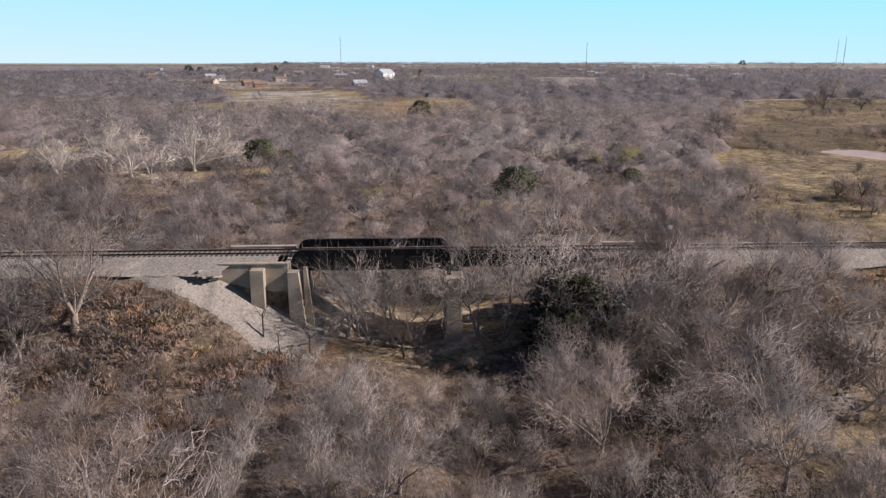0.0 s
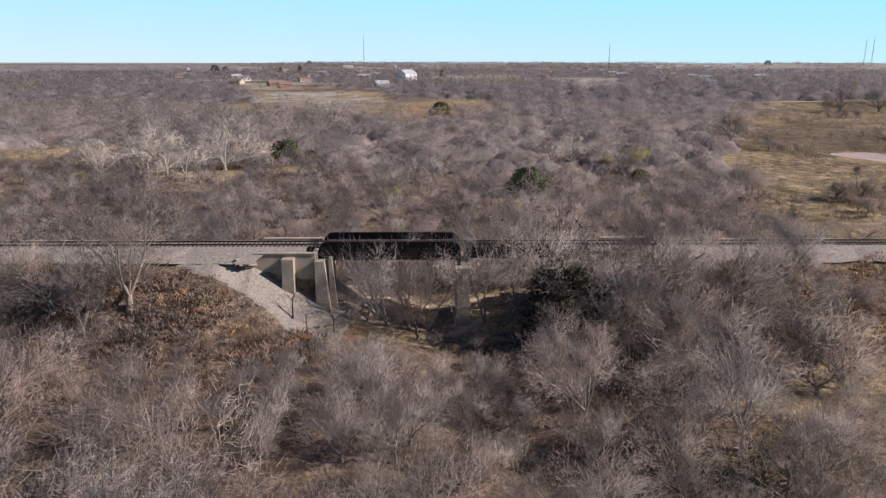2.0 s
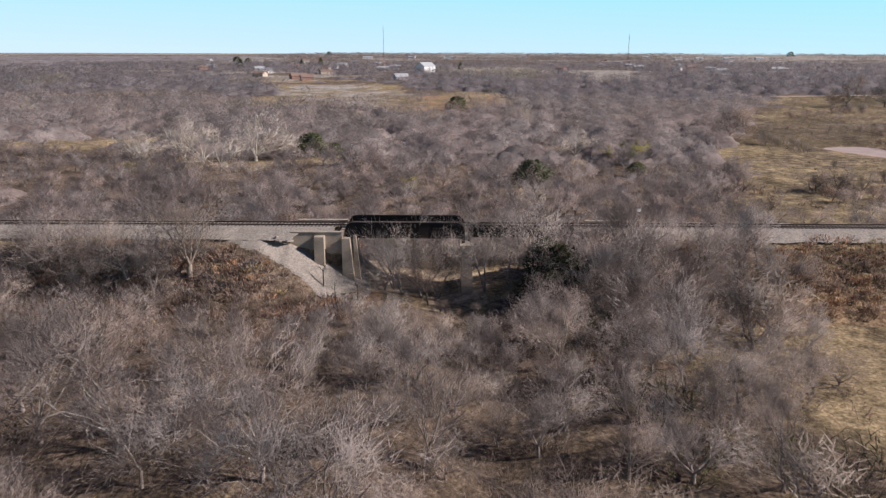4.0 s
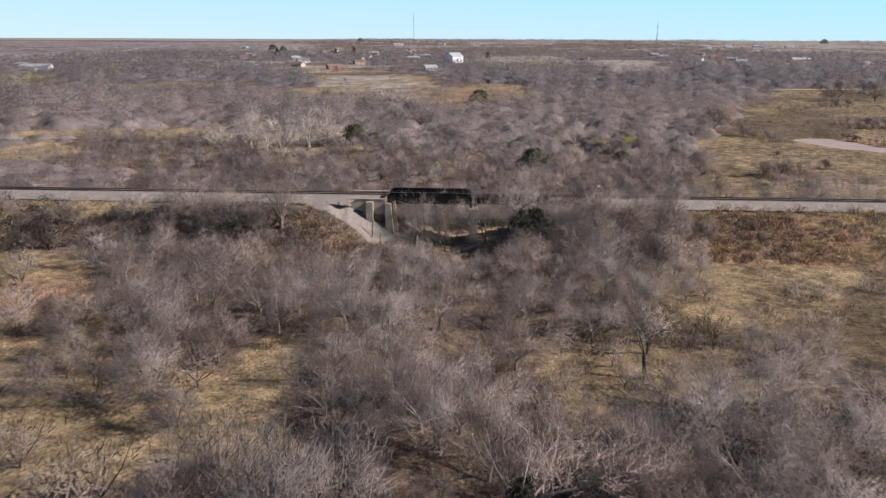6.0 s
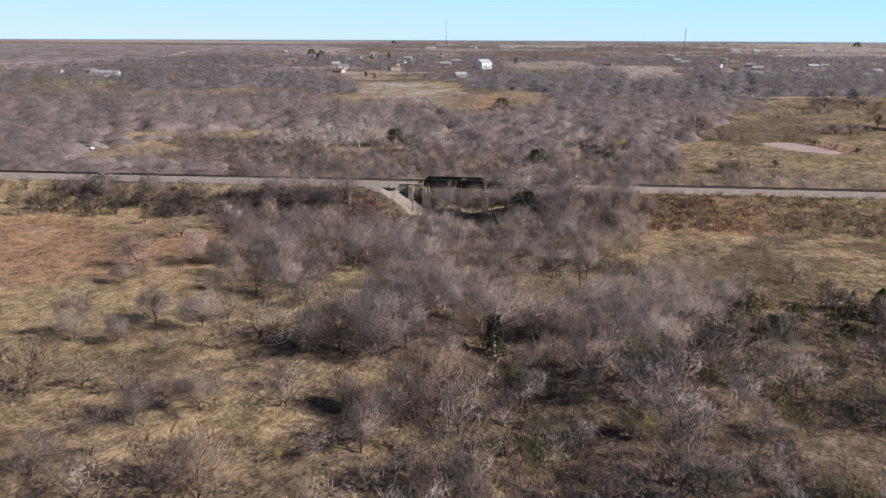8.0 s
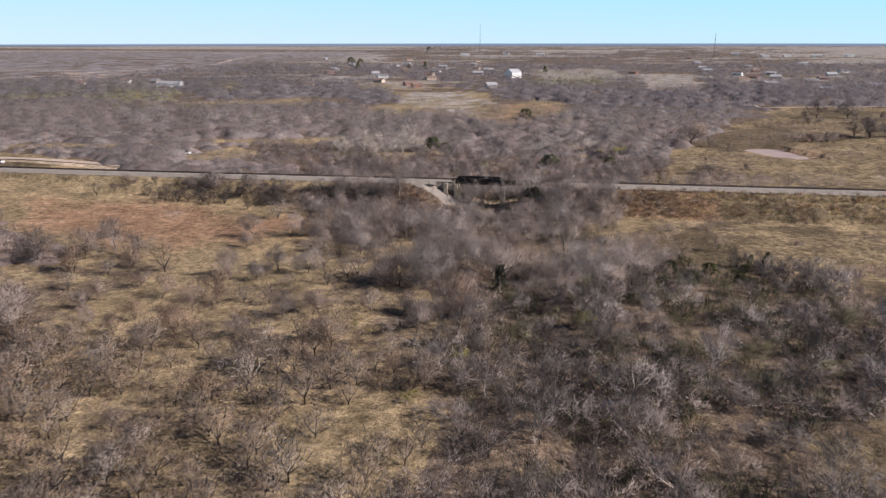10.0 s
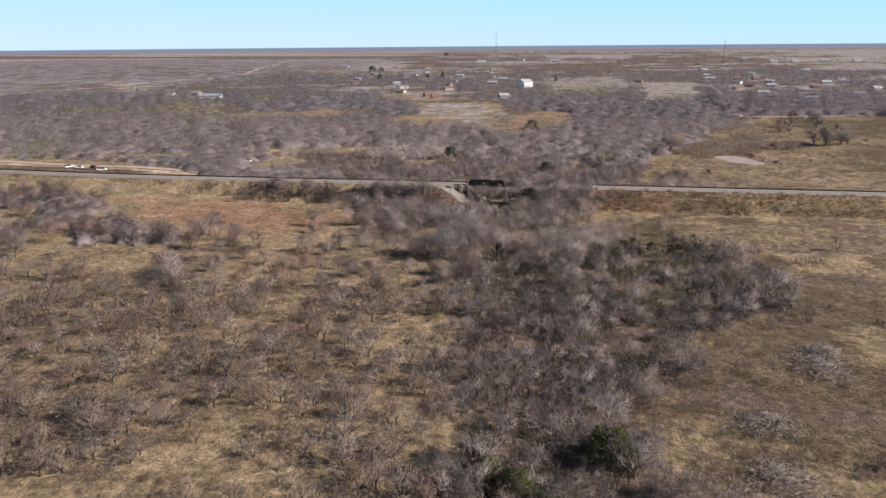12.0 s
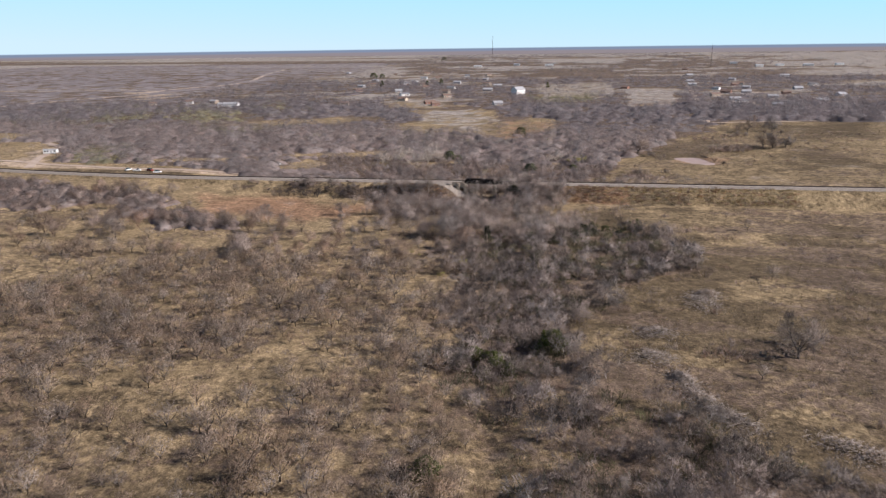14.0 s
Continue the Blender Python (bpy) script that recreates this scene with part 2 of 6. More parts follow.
def surface(name, low, high, scale=1.0, rough=0.9, metal=0.0, bump=0.3, fine=8.0, tint="", spread=0.35, translucent=0.0):
    """A grainy surface between two colours, at two scales. tint: 'object' or the name of an attribute, which varies it from piece to piece."""
    m = bpy.data.materials.new(name)
    m.use_nodes = True
    n, l = m.node_tree.nodes, m.node_tree.links
    b = n["Principled BSDF"]
    co, big, small = n.new("ShaderNodeTexCoord"), n.new("ShaderNodeTexNoise"), n.new("ShaderNodeTexNoise")
    big.inputs["Scale"].default_value, big.inputs["Detail"].default_value = scale, 4
    small.inputs["Scale"].default_value, small.inputs["Detail"].default_value = scale * fine, 3
    l.new(co.outputs["Object"], big.inputs["Vector"]), l.new(co.outputs["Object"], small.inputs["Vector"])
    mixed = n.new("ShaderNodeMath")
    mixed.operation = "MULTIPLY_ADD"
    l.new(small.outputs["Fac"], mixed.inputs[0])
    mixed.inputs[1].default_value = 0.5
    half = n.new("ShaderNodeMath")
    half.operation = "MULTIPLY"
    l.new(big.outputs["Fac"], half.inputs[0])
    half.inputs[1].default_value = 0.5
    l.new(half.outputs[0], mixed.inputs[2])
    cr = ramp(n, [(0.32, low), (0.68, high)])
    l.new(mixed.outputs[0], cr.inputs["Fac"])
    out = cr.outputs["Color"]
    if tint:
        hsv = n.new("ShaderNodeHueSaturation")
        rr = n.new("ShaderNodeMapRange")
        rr.inputs["To Min"].default_value, rr.inputs["To Max"].default_value = 1 - spread, 1 + spread
        if tint == "object":
            l.new(n.new("ShaderNodeObjectInfo").outputs["Random"], rr.inputs["Value"])
        else:
            at = n.new("ShaderNodeAttribute")
            at.attribute_name = tint
            l.new(at.outputs["Fac"], rr.inputs["Value"])
        l.new(rr.outputs["Result"], hsv.inputs["Value"])
        wrap, frac, sat = n.new("ShaderNodeMath"), n.new("ShaderNodeMath"), n.new("ShaderNodeMapRange")
        wrap.operation, frac.operation = "MULTIPLY", "FRACT"
        wrap.inputs[1].default_value = 7.3
        l.new(rr.inputs["Value"].links[0].from_socket, wrap.inputs[0])
        l.new(wrap.outputs[0], frac.inputs[0]), l.new(frac.outputs[0], sat.inputs["Value"])
        sat.inputs["To Min"].default_value, sat.inputs["To Max"].default_value = 0.62, 1.2
        l.new(sat.outputs["Result"], hsv.inputs["Saturation"])
        l.new(out, hsv.inputs["Color"])
        out = hsv.outputs["Color"]
    l.new(out, b.inputs["Base Color"])
    b.inputs["Roughness"].default_value, b.inputs["Metallic"].default_value = rough, metal
    b.inputs["Specular IOR Level"].default_value = 0.25
    if translucent:
        tr, mx = n.new("ShaderNodeBsdfTranslucent"), n.new("ShaderNodeMixShader")
        l.new(out, tr.inputs["Color"])
        mx.inputs["Fac"].default_value = translucent
        l.new(b.outputs[0], mx.inputs[1]), l.new(tr.outputs[0], mx.inputs[2])
        l.new(mx.outputs[0], n["Material Output"].inputs["Surface"])
    if bump:
        bp = n.new("ShaderNodeBump")
        bp.inputs["Strength"].default_value, bp.inputs["Distance"].default_value = bump, 0.05
        l.new(small.outputs["Fac"], bp.inputs["Height"])
        l.new(bp.outputs["Normal"], b.inputs["Normal"])
    return m


def ground_material():
    """Grass, litter, soil and a pale haze tone, by the share of each that the sheet carries, broken up by noise."""
    m = bpy.data.materials.new("ground")
    m.use_nodes = True
    n, l = m.node_tree.nodes, m.node_tree.links
    b = n["Principled BSDF"]
    b.inputs["Roughness"].default_value, b.inputs["Specular IOR Level"].default_value = 1.0, 0.1
    co = n.new("ShaderNodeTexCoord")

    def tex(scale, detail=5, rough=0.6):
        t = n.new("ShaderNodeTexNoise")
        t.inputs["Scale"].default_value, t.inputs["Detail"].default_value, t.inputs["Roughness"].default_value = scale, detail, rough
        l.new(co.outputs["Object"], t.inputs["Vector"])
        return t.outputs["Fac"]

    def mix(fac, a, c):
        x = n.new("ShaderNodeMix")
        x.data_type = "RGBA"
        l.new(fac, x.inputs["Factor"]), l.new(a, x.inputs["A"]), l.new(c, x.inputs["B"])
        return x.outputs["Result"]

    def colours(fac, pairs):
        r = ramp(n, pairs)
        l.new(fac, r.inputs["Fac"])
        return r.outputs["Color"]

    grain, clump, patch = tex(2.2, 6, 0.7), tex(0.35, 5), tex(0.045, 4)
    straw = colours(grain, [(0.3, (0.08, 0.056, 0.033)), (0.5, (0.272, 0.201, 0.115)), (0.72, (0.487, 0.38, 0.233))])
    olive = colours(grain, [(0.3, (0.036, 0.027, 0.017)), (0.5, (0.118, 0.088, 0.053)), (0.72, (0.245, 0.186, 0.115))])
    rust = colours(grain, [(0.3, (0.1, 0.058, 0.035)), (0.5, (0.25, 0.152, 0.092)), (0.72, (0.41, 0.27, 0.172))])
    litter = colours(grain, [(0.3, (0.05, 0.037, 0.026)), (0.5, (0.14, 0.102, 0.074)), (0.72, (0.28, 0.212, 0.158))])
    soil = colours(grain, [(0.3, (0.3, 0.22, 0.15)), (0.5, (0.45, 0.35, 0.25)), (0.72, (0.58, 0.47, 0.36))])
    at = n.new("ShaderNodeAttribute")
    at.attribute_name = "cover"
    sep = n.new("ShaderNodeSeparateColor")
    l.new(at.outputs["Color"], sep.inputs[0])

    def edge(share, noise_fac, width=0.5):
        """The share of a cover, with its border broken up."""
        a = n.new("ShaderNodeMath")
        a.operation = "MULTIPLY_ADD"
        l.new(noise_fac, a.inputs[0])
        a.inputs[1].default_value = 1.6
        l.new(share, a.inputs[2])
        r = n.new("ShaderNodeMapRange")
        r.interpolation_type = "SMOOTHSTEP"
        r.inputs["From Min"].default_value, r.inputs["From Max"].default_value = 1.3 - width / 2, 1.3 + width / 2
        l.new(a.outputs[0], r.inputs["Value"])
        return r.outputs["Result"]

    c = mix(edge(sep.outputs["Green"], clump, 0.6), straw, olive)
    c = mix(edge(sep.outputs["Red"], patch, 0.6), c, rust)
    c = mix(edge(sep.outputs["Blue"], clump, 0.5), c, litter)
    c = mix(edge(at.outputs["Alpha"], clump, 0.4), c, soil)
    # Pale field tone, which on far land paints distance haze into the colour.
    field_haze = colours(grain, [(0.3, (0.17, 0.149, 0.128)), (0.5, (0.295, 0.262, 0.23)), (0.72, (0.43, 0.388, 0.345))])
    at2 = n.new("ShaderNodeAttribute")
    at2.attribute_name = "field_haze"
    c = mix(edge(at2.outputs["Fac"], patch, 0.5), c, field_haze)
    hsv = n.new("ShaderNodeHueSaturation")
    v = n.new("ShaderNodeMapRange")
    v.inputs["From Min"].default_value, v.inputs["From Max"].default_value = 0.3, 0.7
    v.inputs["To Min"].default_value, v.inputs["To Max"].default_value = 0.75, 1.2
    v2 = n.new("ShaderNodeMapRange")
    v2.inputs["From Min"].default_value, v2.inputs["From Max"].default_value = 0.35, 0.65
    v2.inputs["To Min"].default_value, v2.inputs["To Max"].default_value = 0.5, 1.45
    l.new(tex(0.5, 6, 0.75), v2.inputs["Value"])
    both = n.new("ShaderNodeMath")
    both.operation = "MULTIPLY"
    l.new(v.outputs["Result"], both.inputs[0]), l.new(v2.outputs["Result"], both.inputs[1])
    v3, all_ = n.new("ShaderNodeMapRange"), n.new("ShaderNodeMath")
    v3.inputs["From Min"].default_value, v3.inputs["From Max"].default_value = 0.36, 0.64
    v3.inputs["To Min"].default_value, v3.inputs["To Max"].default_value = 0.7, 1.22
    all_.operation = "MULTIPLY"
    l.new(tex(0.13, 5, 0.7), v3.inputs["Value"]), l.new(both.outputs[0], all_.inputs[0]), l.new(v3.outputs["Result"], all_.inputs[1])
    l.new(patch, v.inputs["Value"]), l.new(all_.outputs[0], hsv.inputs["Value"]), l.new(c, hsv.inputs["Color"])
    l.new(hsv.outputs["Color"], b.inputs["Base Color"])
    bp = n.new("ShaderNodeBump")
    bp.inputs["Strength"].default_value, bp.inputs["Distance"].default_value = 0.9, 0.25
    l.new(grain, bp.inputs["Height"]), l.new(bp.outputs["Normal"], b.inputs["Normal"])
    return m


GROUND = ground_material()
BARK = surface("bark", (0.13, 0.105, 0.087), (0.36, 0.302, 0.254), 2.0, tint="object", spread=0.25)
TWIG = surface("twigs", (0.195, 0.153, 0.132), (0.46, 0.378, 0.334), 1.3, bump=0, translucent=0.4, tint="object", spread=0.32)
TWIG_FAR = surface("far_twigs", (0.155, 0.109, 0.085), (0.415, 0.311, 0.251), 0.6, bump=0, translucent=0.4, tint="tint", spread=0.38)
TWIG_MID = surface("middle_twigs", (0.2, 0.16, 0.145), (0.41, 0.339, 0.312), 0.45, bump=0, translucent=0.5, tint="tint", spread=0.3)
# Far twigs: distance haze is painted in as a cooler, greyer tone.
TWIG_HAZE = surface("hazed_twigs", (0.175, 0.149, 0.148), (0.313, 0.272, 0.27), 0.3, bump=0, translucent=0.5, tint="tint", spread=0.28)
TWIG_PALE = surface("pale_twigs", (0.34, 0.285, 0.24), (0.58, 0.505, 0.43), 1.0, translucent=0.25, bump=0)
TWIG_BUD = surface("budding_twigs", (0.2, 0.18, 0.06), (0.36, 0.32, 0.12), 1.0, translucent=0.25, bump=0)
NEEDLE = surface("cedar_needles", (0.026, 0.036, 0.012), (0.125, 0.138, 0.05), 3.0, translucent=0.25, bump=0, tint="object", spread=0.3)
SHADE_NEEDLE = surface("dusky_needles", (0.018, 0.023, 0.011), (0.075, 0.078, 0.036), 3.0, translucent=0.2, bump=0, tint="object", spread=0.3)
DRY_LEAF = surface("dry_brush", (0.15, 0.088, 0.058), (0.42, 0.262, 0.172), 0.5, translucent=0.25, bump=0, tint="tint", spread=0.45)
STRAW = surface("straw", (0.22, 0.165, 0.08), (0.5, 0.4, 0.22), 0.8, translucent=0.25, bump=0, tint="tint", spread=0.4)
DEAD = surface("dead_wood", (0.12, 0.1, 0.084), (0.43, 0.37, 0.325), 1.5, bump=0.1)
CONCRETE = surface("weathered_concrete", (0.2, 0.158, 0.118), (0.43, 0.355, 0.28), 0.7, bump=0.35, fine=14)
BALLAST = surface("ballast", (0.125, 0.107, 0.09), (0.38, 0.33, 0.282), 4.0, bump=1.0, fine=6)
RUST = surface("rusty_steel", (0.014, 0.011, 0.01), (0.038, 0.026, 0.022), 1.4, rough=0.75, metal=0.3, bump=0.2)
RAIL = surface("rail_steel", (0.045, 0.03, 0.024), (0.11, 0.08, 0.065), 3.0, rough=0.6, metal=0.5, bump=0.1)
TIE = surface("creosoted_wood", (0.035, 0.028, 0.023), (0.12, 0.098, 0.082), 3.0, tint="object", spread=0.4)


# ---- mesh helpers ----
def domed(verts, faces, height):
    """Normals that follow a rounded crown, and the triangles turned to suit them."""
    v = np.asarray(verts, np.float64)
    f = np.array(faces, np.int32)
    out = (v - [0, 0, height * 0.38]) / [1, 1, 0.8]
    out /= np.maximum(np.linalg.norm(out, axis=1, keepdims=True), 1e-6)
    flat = np.cross(v[f[:, 1]] - v[f[:, 0]], v[f[:, 2]] - v[f[:, 0]])
    back = (flat * out[f[:, 0]]).sum(1) < 0
    f[back] = f[back][:, [0, 2, 1]]
    flat[back] *= -1
    flat /= np.maximum(np.linalg.norm(flat, axis=1, keepdims=True), 1e-9)
    n = out * 0.75
    for k in range(3):
        n[f[:, k]] = out[f[:, k]] * 0.75 + flat * 0.25
    return f, n / np.maximum(np.linalg.norm(n, axis=1, keepdims=True), 1e-6)


def mesh_from(name, verts, faces, material, tint=None, normals=None):
    """A mesh from arrays of places and of triangles."""
    me = bpy.data.meshes.new(name)
    verts, faces = np.asarray(verts, np.float32), np.asarray(faces, np.int32)
    me.vertices.add(len(verts)), me.loops.add(faces.size), me.polygons.add(len(faces))
    me.vertices.foreach_set("co", verts.ravel())
    me.loops.foreach_set("vertex_index", faces.ravel())
    me.polygons.foreach_set("loop_start", np.arange(len(faces), dtype=np.int32) * faces.shape[1])
    if tint is not None:
        at = me.attributes.new("tint", "FLOAT", "POINT")
        at.data.foreach_set("value", np.asarray(tint, np.float32))
    me.materials.append(material)
    me.update(calc_edges=True)
    if normals is not None:
        at = me.attributes.new("custom_normal", "FLOAT_VECTOR", "POINT")
        at.data.foreach_set("vector", np.asarray(normals, np.float32).ravel())
    return me


def part(name, bm, material, parent=None, label="", place=None):
    """Links a bmesh as one mesh object under a thing or a part."""
    me = bpy.data.meshes.new(name)
    bm.normal_update()
    bm.to_mesh(me)
    bm.free()
    me.materials.append(material)
    ob = new(name, me)
    ob.parent = parent
    if place is not None:
        ob.matrix_basis = place
    return tagged(ob, label)


def thing(name, m, label, category, group="", kind=""):
    ob = new(name)
    ob.empty_display_size = 0.3
    ob.matrix_basis = m
    return tagged(ob, label, category, group, kind)


def block(bm, x0, x1, y0, y1, z0, z1, bevel=0.0, lean=0.0):
    """A box; lean: how far its foot stands out along x."""
    v = [bm.verts.new((x + (lean if z == z0 and x == x1 else 0), y, z)) for x in (x0, x1) for y in (y0, y1) for z in (z0, z1)]
    made = [bm.faces.new([v[i] for i in f]) for f in ((0, 1, 3, 2), (4, 6, 7, 5), (0, 4, 5, 1), (2, 3, 7, 6), (0, 2, 6, 4), (1, 5, 7, 3))]
    if bevel:
        bmesh.ops.bevel(bm, geom=list({e for f in made for e in f.edges}), offset=bevel, segments=1, affect="EDGES")
    return bm


def boxed(*a, **k):
    return block(bmesh.new(), *a, **k)


# ---- ground ----
def spread_axis(low, high, spacing, end_low, end_high, grow, fine):
    mid = [v for v in np.arange(low, high, spacing) if not fine[0] < v < fine[1]] + list(np.arange(*fine))
    mid.sort()
    out, s, v = [], spacing, mid[-1]
    while v < end_high:
        s *= grow
        v += s
        out.append(v)
    back, s, v = [], spacing, mid[0]
    while v > end_low:
        s *= grow
        v -= s
        back.append(v)
    return np.array(back[::-1] + mid + out)


def build_ground():
    xs, ys = spread_axis(-150, 140, 2.9, -4700, 4700, 1.07, (-34, 34, 1.35)), spread_axis(-215, 130, 2.7, -1500, 4650, 1.045, (56, 92, 0.8))
    gx, gy = np.meshgrid(xs, ys)
    x, y = gx.ravel(), gy.ravel()
    z = ground_z(x, y)
    nx, ny = len(xs), len(ys)
    i = np.arange(nx * ny).reshape(ny, nx)
    quads = np.stack([i[:-1, :-1], i[:-1, 1:], i[1:, 1:], i[1:, :-1]], -1).reshape(-1, 4)
    me = mesh_from("ground", np.stack([x, y, z], -1), quads, GROUND)
    d = np.abs(y - track_y(x))
    wood = np.where(y < track_y(x), near_wood(x, y), far_wood(x, y) * 0.9)
    red = 0.5 * np.exp(-(((x + 3) / 16) ** 2 + ((y - 52) / 15) ** 4)) + 0.4 * np.exp(-(((x - 9) / 11) ** 2 + ((y + 22) / 9) ** 2)) + 1.0 * np.exp(-(((x + 106) / 56) ** 2 + ((y - 24) / 27) ** 2)) + 0.55 * (x > 24) * (x < 68 + 20 * (field(x, y, 9, 24) - 0.5)) * (d < 17) * (d > 3) * (y < 75) + 0.6 * np.exp(-(((x + 8) / 30) ** 2 + ((y - 300) / 30) ** 2)) + 0.75 * (x < -10) * (x > -62) * (d < 30) * (y < 75)
    red = red + 0.6 * inside(x, y, [(102, 905), (174, 912), (157, 615), (91, 575)]) + 0.45 * inside(x, y, OPEN_N[5][0])
    green = 0.2 + np.where((x < 20) & (y < 70), 0.2, 0.5) * step(0.45, 0.7, mottle(x, y, 45, 21)) + 0.25 * step(-45, -110, y) * step(25, -20, x) - 0.4 * inside(x + 60 * (field(x, y, 24, 76) - 0.5), y + 60 * (field(x, y, 24, 77) - 0.5), FIELD_T) - 0.3 * step(500, 1500, y) * step(0, 600, x)
    red = red + 0.7 * np.exp(-(np.hypot((x - 128) / 20, (y - 200) / 18)) ** 4)
    green = green + 0.6 * step(40, 75, x + 30 * (mottle(x, y, 20, 27) - 0.5)) * step(25, -45, y + 40 * (mottle(x, y, 20, 28) - 0.5)) + 0.3 * step(40, 50, x) * step(5, 20, y) * (y < 70) + 0.5 * inside(x, y, MEADOW_N)
    green = green - 0.45 * (y > 90) * step(0.35, 0.1, wood) * (1 - 0.45 * inside(x, y, MEADOW_N)) - 0.5 * step(0.5, 0.72, mottle(x * 0.6, y, 17, 23)) * (y < 70)
    green = green - 0.45 * inside(x, y, [(31, 62), (70, 63), (60, 40), (47, 30), (37, 32), (30, 48)]) - 0.6 * inside(x, y, GLADE)
    green = green - 0.35 * (x < -15) * (y > -45) * (y < 60)
    soil = 1.0 * inside(x, y, [(-784, 884), (-733, 914), (-613, 716), (-560, 590), (-610, 640)]) + 0.7 * inside(x, y, [(-345, 90), (-312, 90), (-312, 104), (-340, 126), (-362, 172), (-372, 168)]) + 0.7 * (np.abs(y - 96 + 0.02 * (x + 300)) < 4) * (x < -85)
    soil = soil + 0.4 * np.exp(-(np.hypot((x - 125) / 22, (y - 200) / 22)) ** 4) + 1.0 * (x > -15.5) * (x < -8) * (y < 84) * (y > 70) + 0.5 * (x >= -8) * (x < 5) * (y > 66) * (y < 84)
    dark = step(0, 260, -x - 420 - 0.1 * (y - 800)) * step(500, 760, y) * (0.55 + 0.5 * step(0.3, 0.6, field(x, y * 4, 900, 31)))
    strip = step(0.62, 0.68, field(x * 0.35, y, 330, 33)) * step(900, 1300, y)
    # Litter tint under the thorn trees: dead weeds with the trees' shade painted in.
    weeds_shade = step(0.3, 0.62, field(x, y, 22, 51)) * (y < -10) * (1 - wood) * np.where(x > 45, 0, 0.55) * (0.4 + 0.9 * field(x, y, 6, 106))
    weeds_shade = weeds_shade + (0.62 - 0.34 * step(0, 20, y) * step(95, 70, x)) * step(0.33, 0.6, mottle(x * 0.35, y, 13, 25)) * (x > 45) * (y < 62) * (1 - wood) + 0.45 * step(0.45, 0.65, mottle(x * 0.4, y, 18, 26)) * inside(x, y, MEADOW_N)
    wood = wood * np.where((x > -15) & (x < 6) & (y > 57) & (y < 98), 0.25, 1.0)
    litter = np.clip(wood * np.where((y > 15) & (y < 75) & (x < 8), 0.8, np.where(y > 90, 1.0, 0.72)) + 0.6 * np.exp(-(((x - 9) / 12) ** 2 + ((y + 22) / 10) ** 2)) + 0.75 * np.exp(-(((x + 3) / 15) ** 2 + ((y - 55) / 13) ** 4)) + weeds_shade + 0.85 * dark * (1 - strip) + 0.55 * step(1200, 1800, y) * step(3600, 2800, y) * (1 - strip) * np.where(x > 500, 0.4, 1.0), 0, 1)
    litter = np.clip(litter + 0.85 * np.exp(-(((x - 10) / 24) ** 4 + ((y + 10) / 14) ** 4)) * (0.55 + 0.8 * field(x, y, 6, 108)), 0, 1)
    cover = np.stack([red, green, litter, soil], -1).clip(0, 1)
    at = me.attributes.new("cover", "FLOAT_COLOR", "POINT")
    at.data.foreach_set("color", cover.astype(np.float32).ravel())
    # FIELD_T is pale itself; elsewhere the share is haze painted on far ground.
    pale_haze = 0.1 * inside(x, y, MEADOW_N) * (0.5 + 1.0 * mottle(x * 0.5, y, 24, 107)) + 0.5 * inside(x + 60 * (field(x, y, 24, 76) - 0.5), y + 60 * (field(x, y, 24, 77) - 0.5), FIELD_T) + 0.75 * step(420, 700, y) * np.clip(1 - wood - 0.8 * dark * (1 - strip), 0, 1)
    pale_haze = np.maximum(pale_haze, 0.9 * step(2800, 3800, y) * step(0.3, 0.6, field(x * 0.3, y, 260, 34)))
    at = me.attributes.new("field_haze", "FLOAT", "POINT")
    at.data.foreach_set("value", pale_haze.astype(np.float32))
    me.polygons.foreach_set("use_smooth", np.ones(len(quads), bool))
    tagged(new("ground", me), "dry winter grassland with leaf litter and red soil", "ground", kind="structure")


build_ground()

# ---- trees ----
class Growth:
    """Collects tapering limbs and slivers of twig as triangles."""

    def __init__(self, seed):
        self.r = random.Random(seed)
        self.wood, self.wood_f, self.twig, self.twig_f = [], [], [], []

    def limb(self, a, b, ra, rb, sides, out=None):
        v, f = (self.wood, self.wood_f) if out is None else out
        way = (b - a).normalized()
        side = way.orthogonal().normalized()
        up = way.cross(side)
        base = len(v)
        tip = rb <= 0
        for p, rad in ((a, ra),) if tip else ((a, ra), (b, rb)):
            for k in range(sides):
                g = 2 * math.pi * k / sides
                v.append(p + (side * math.cos(g) + up * math.sin(g)) * rad)
        if tip:
            v.append(b)
            f.extend((base + k, base + (k + 1) % sides, base + sides) for k in range(sides))
        else:
            for k in range(sides):
                j = (k + 1) % sides
                f.append((base + k, base + j, base + sides + j))
                f.append((base + k, base + sides + j, base + sides + k))

    def sliver(self, a, way, length, width):
        side = way.cross(Vector((self.r.uniform(-1, 1), self.r.uniform(-1, 1), self.r.uniform(-1, 1)))).normalized() * width
        base = len(self.twig)
        self.twig += [a - side, a + side, a + way * length]
        self.twig_f.append((base, base + 1, base + 2))

    def turn(self, way, angle):
        axis = way.orthogonal().normalized()
        axis = Matrix.Rotation(self.r.uniform(0, 2 * math.pi), 3, way) @ axis
        return (Matrix.Rotation(radians(angle), 3, axis) @ way).normalized()


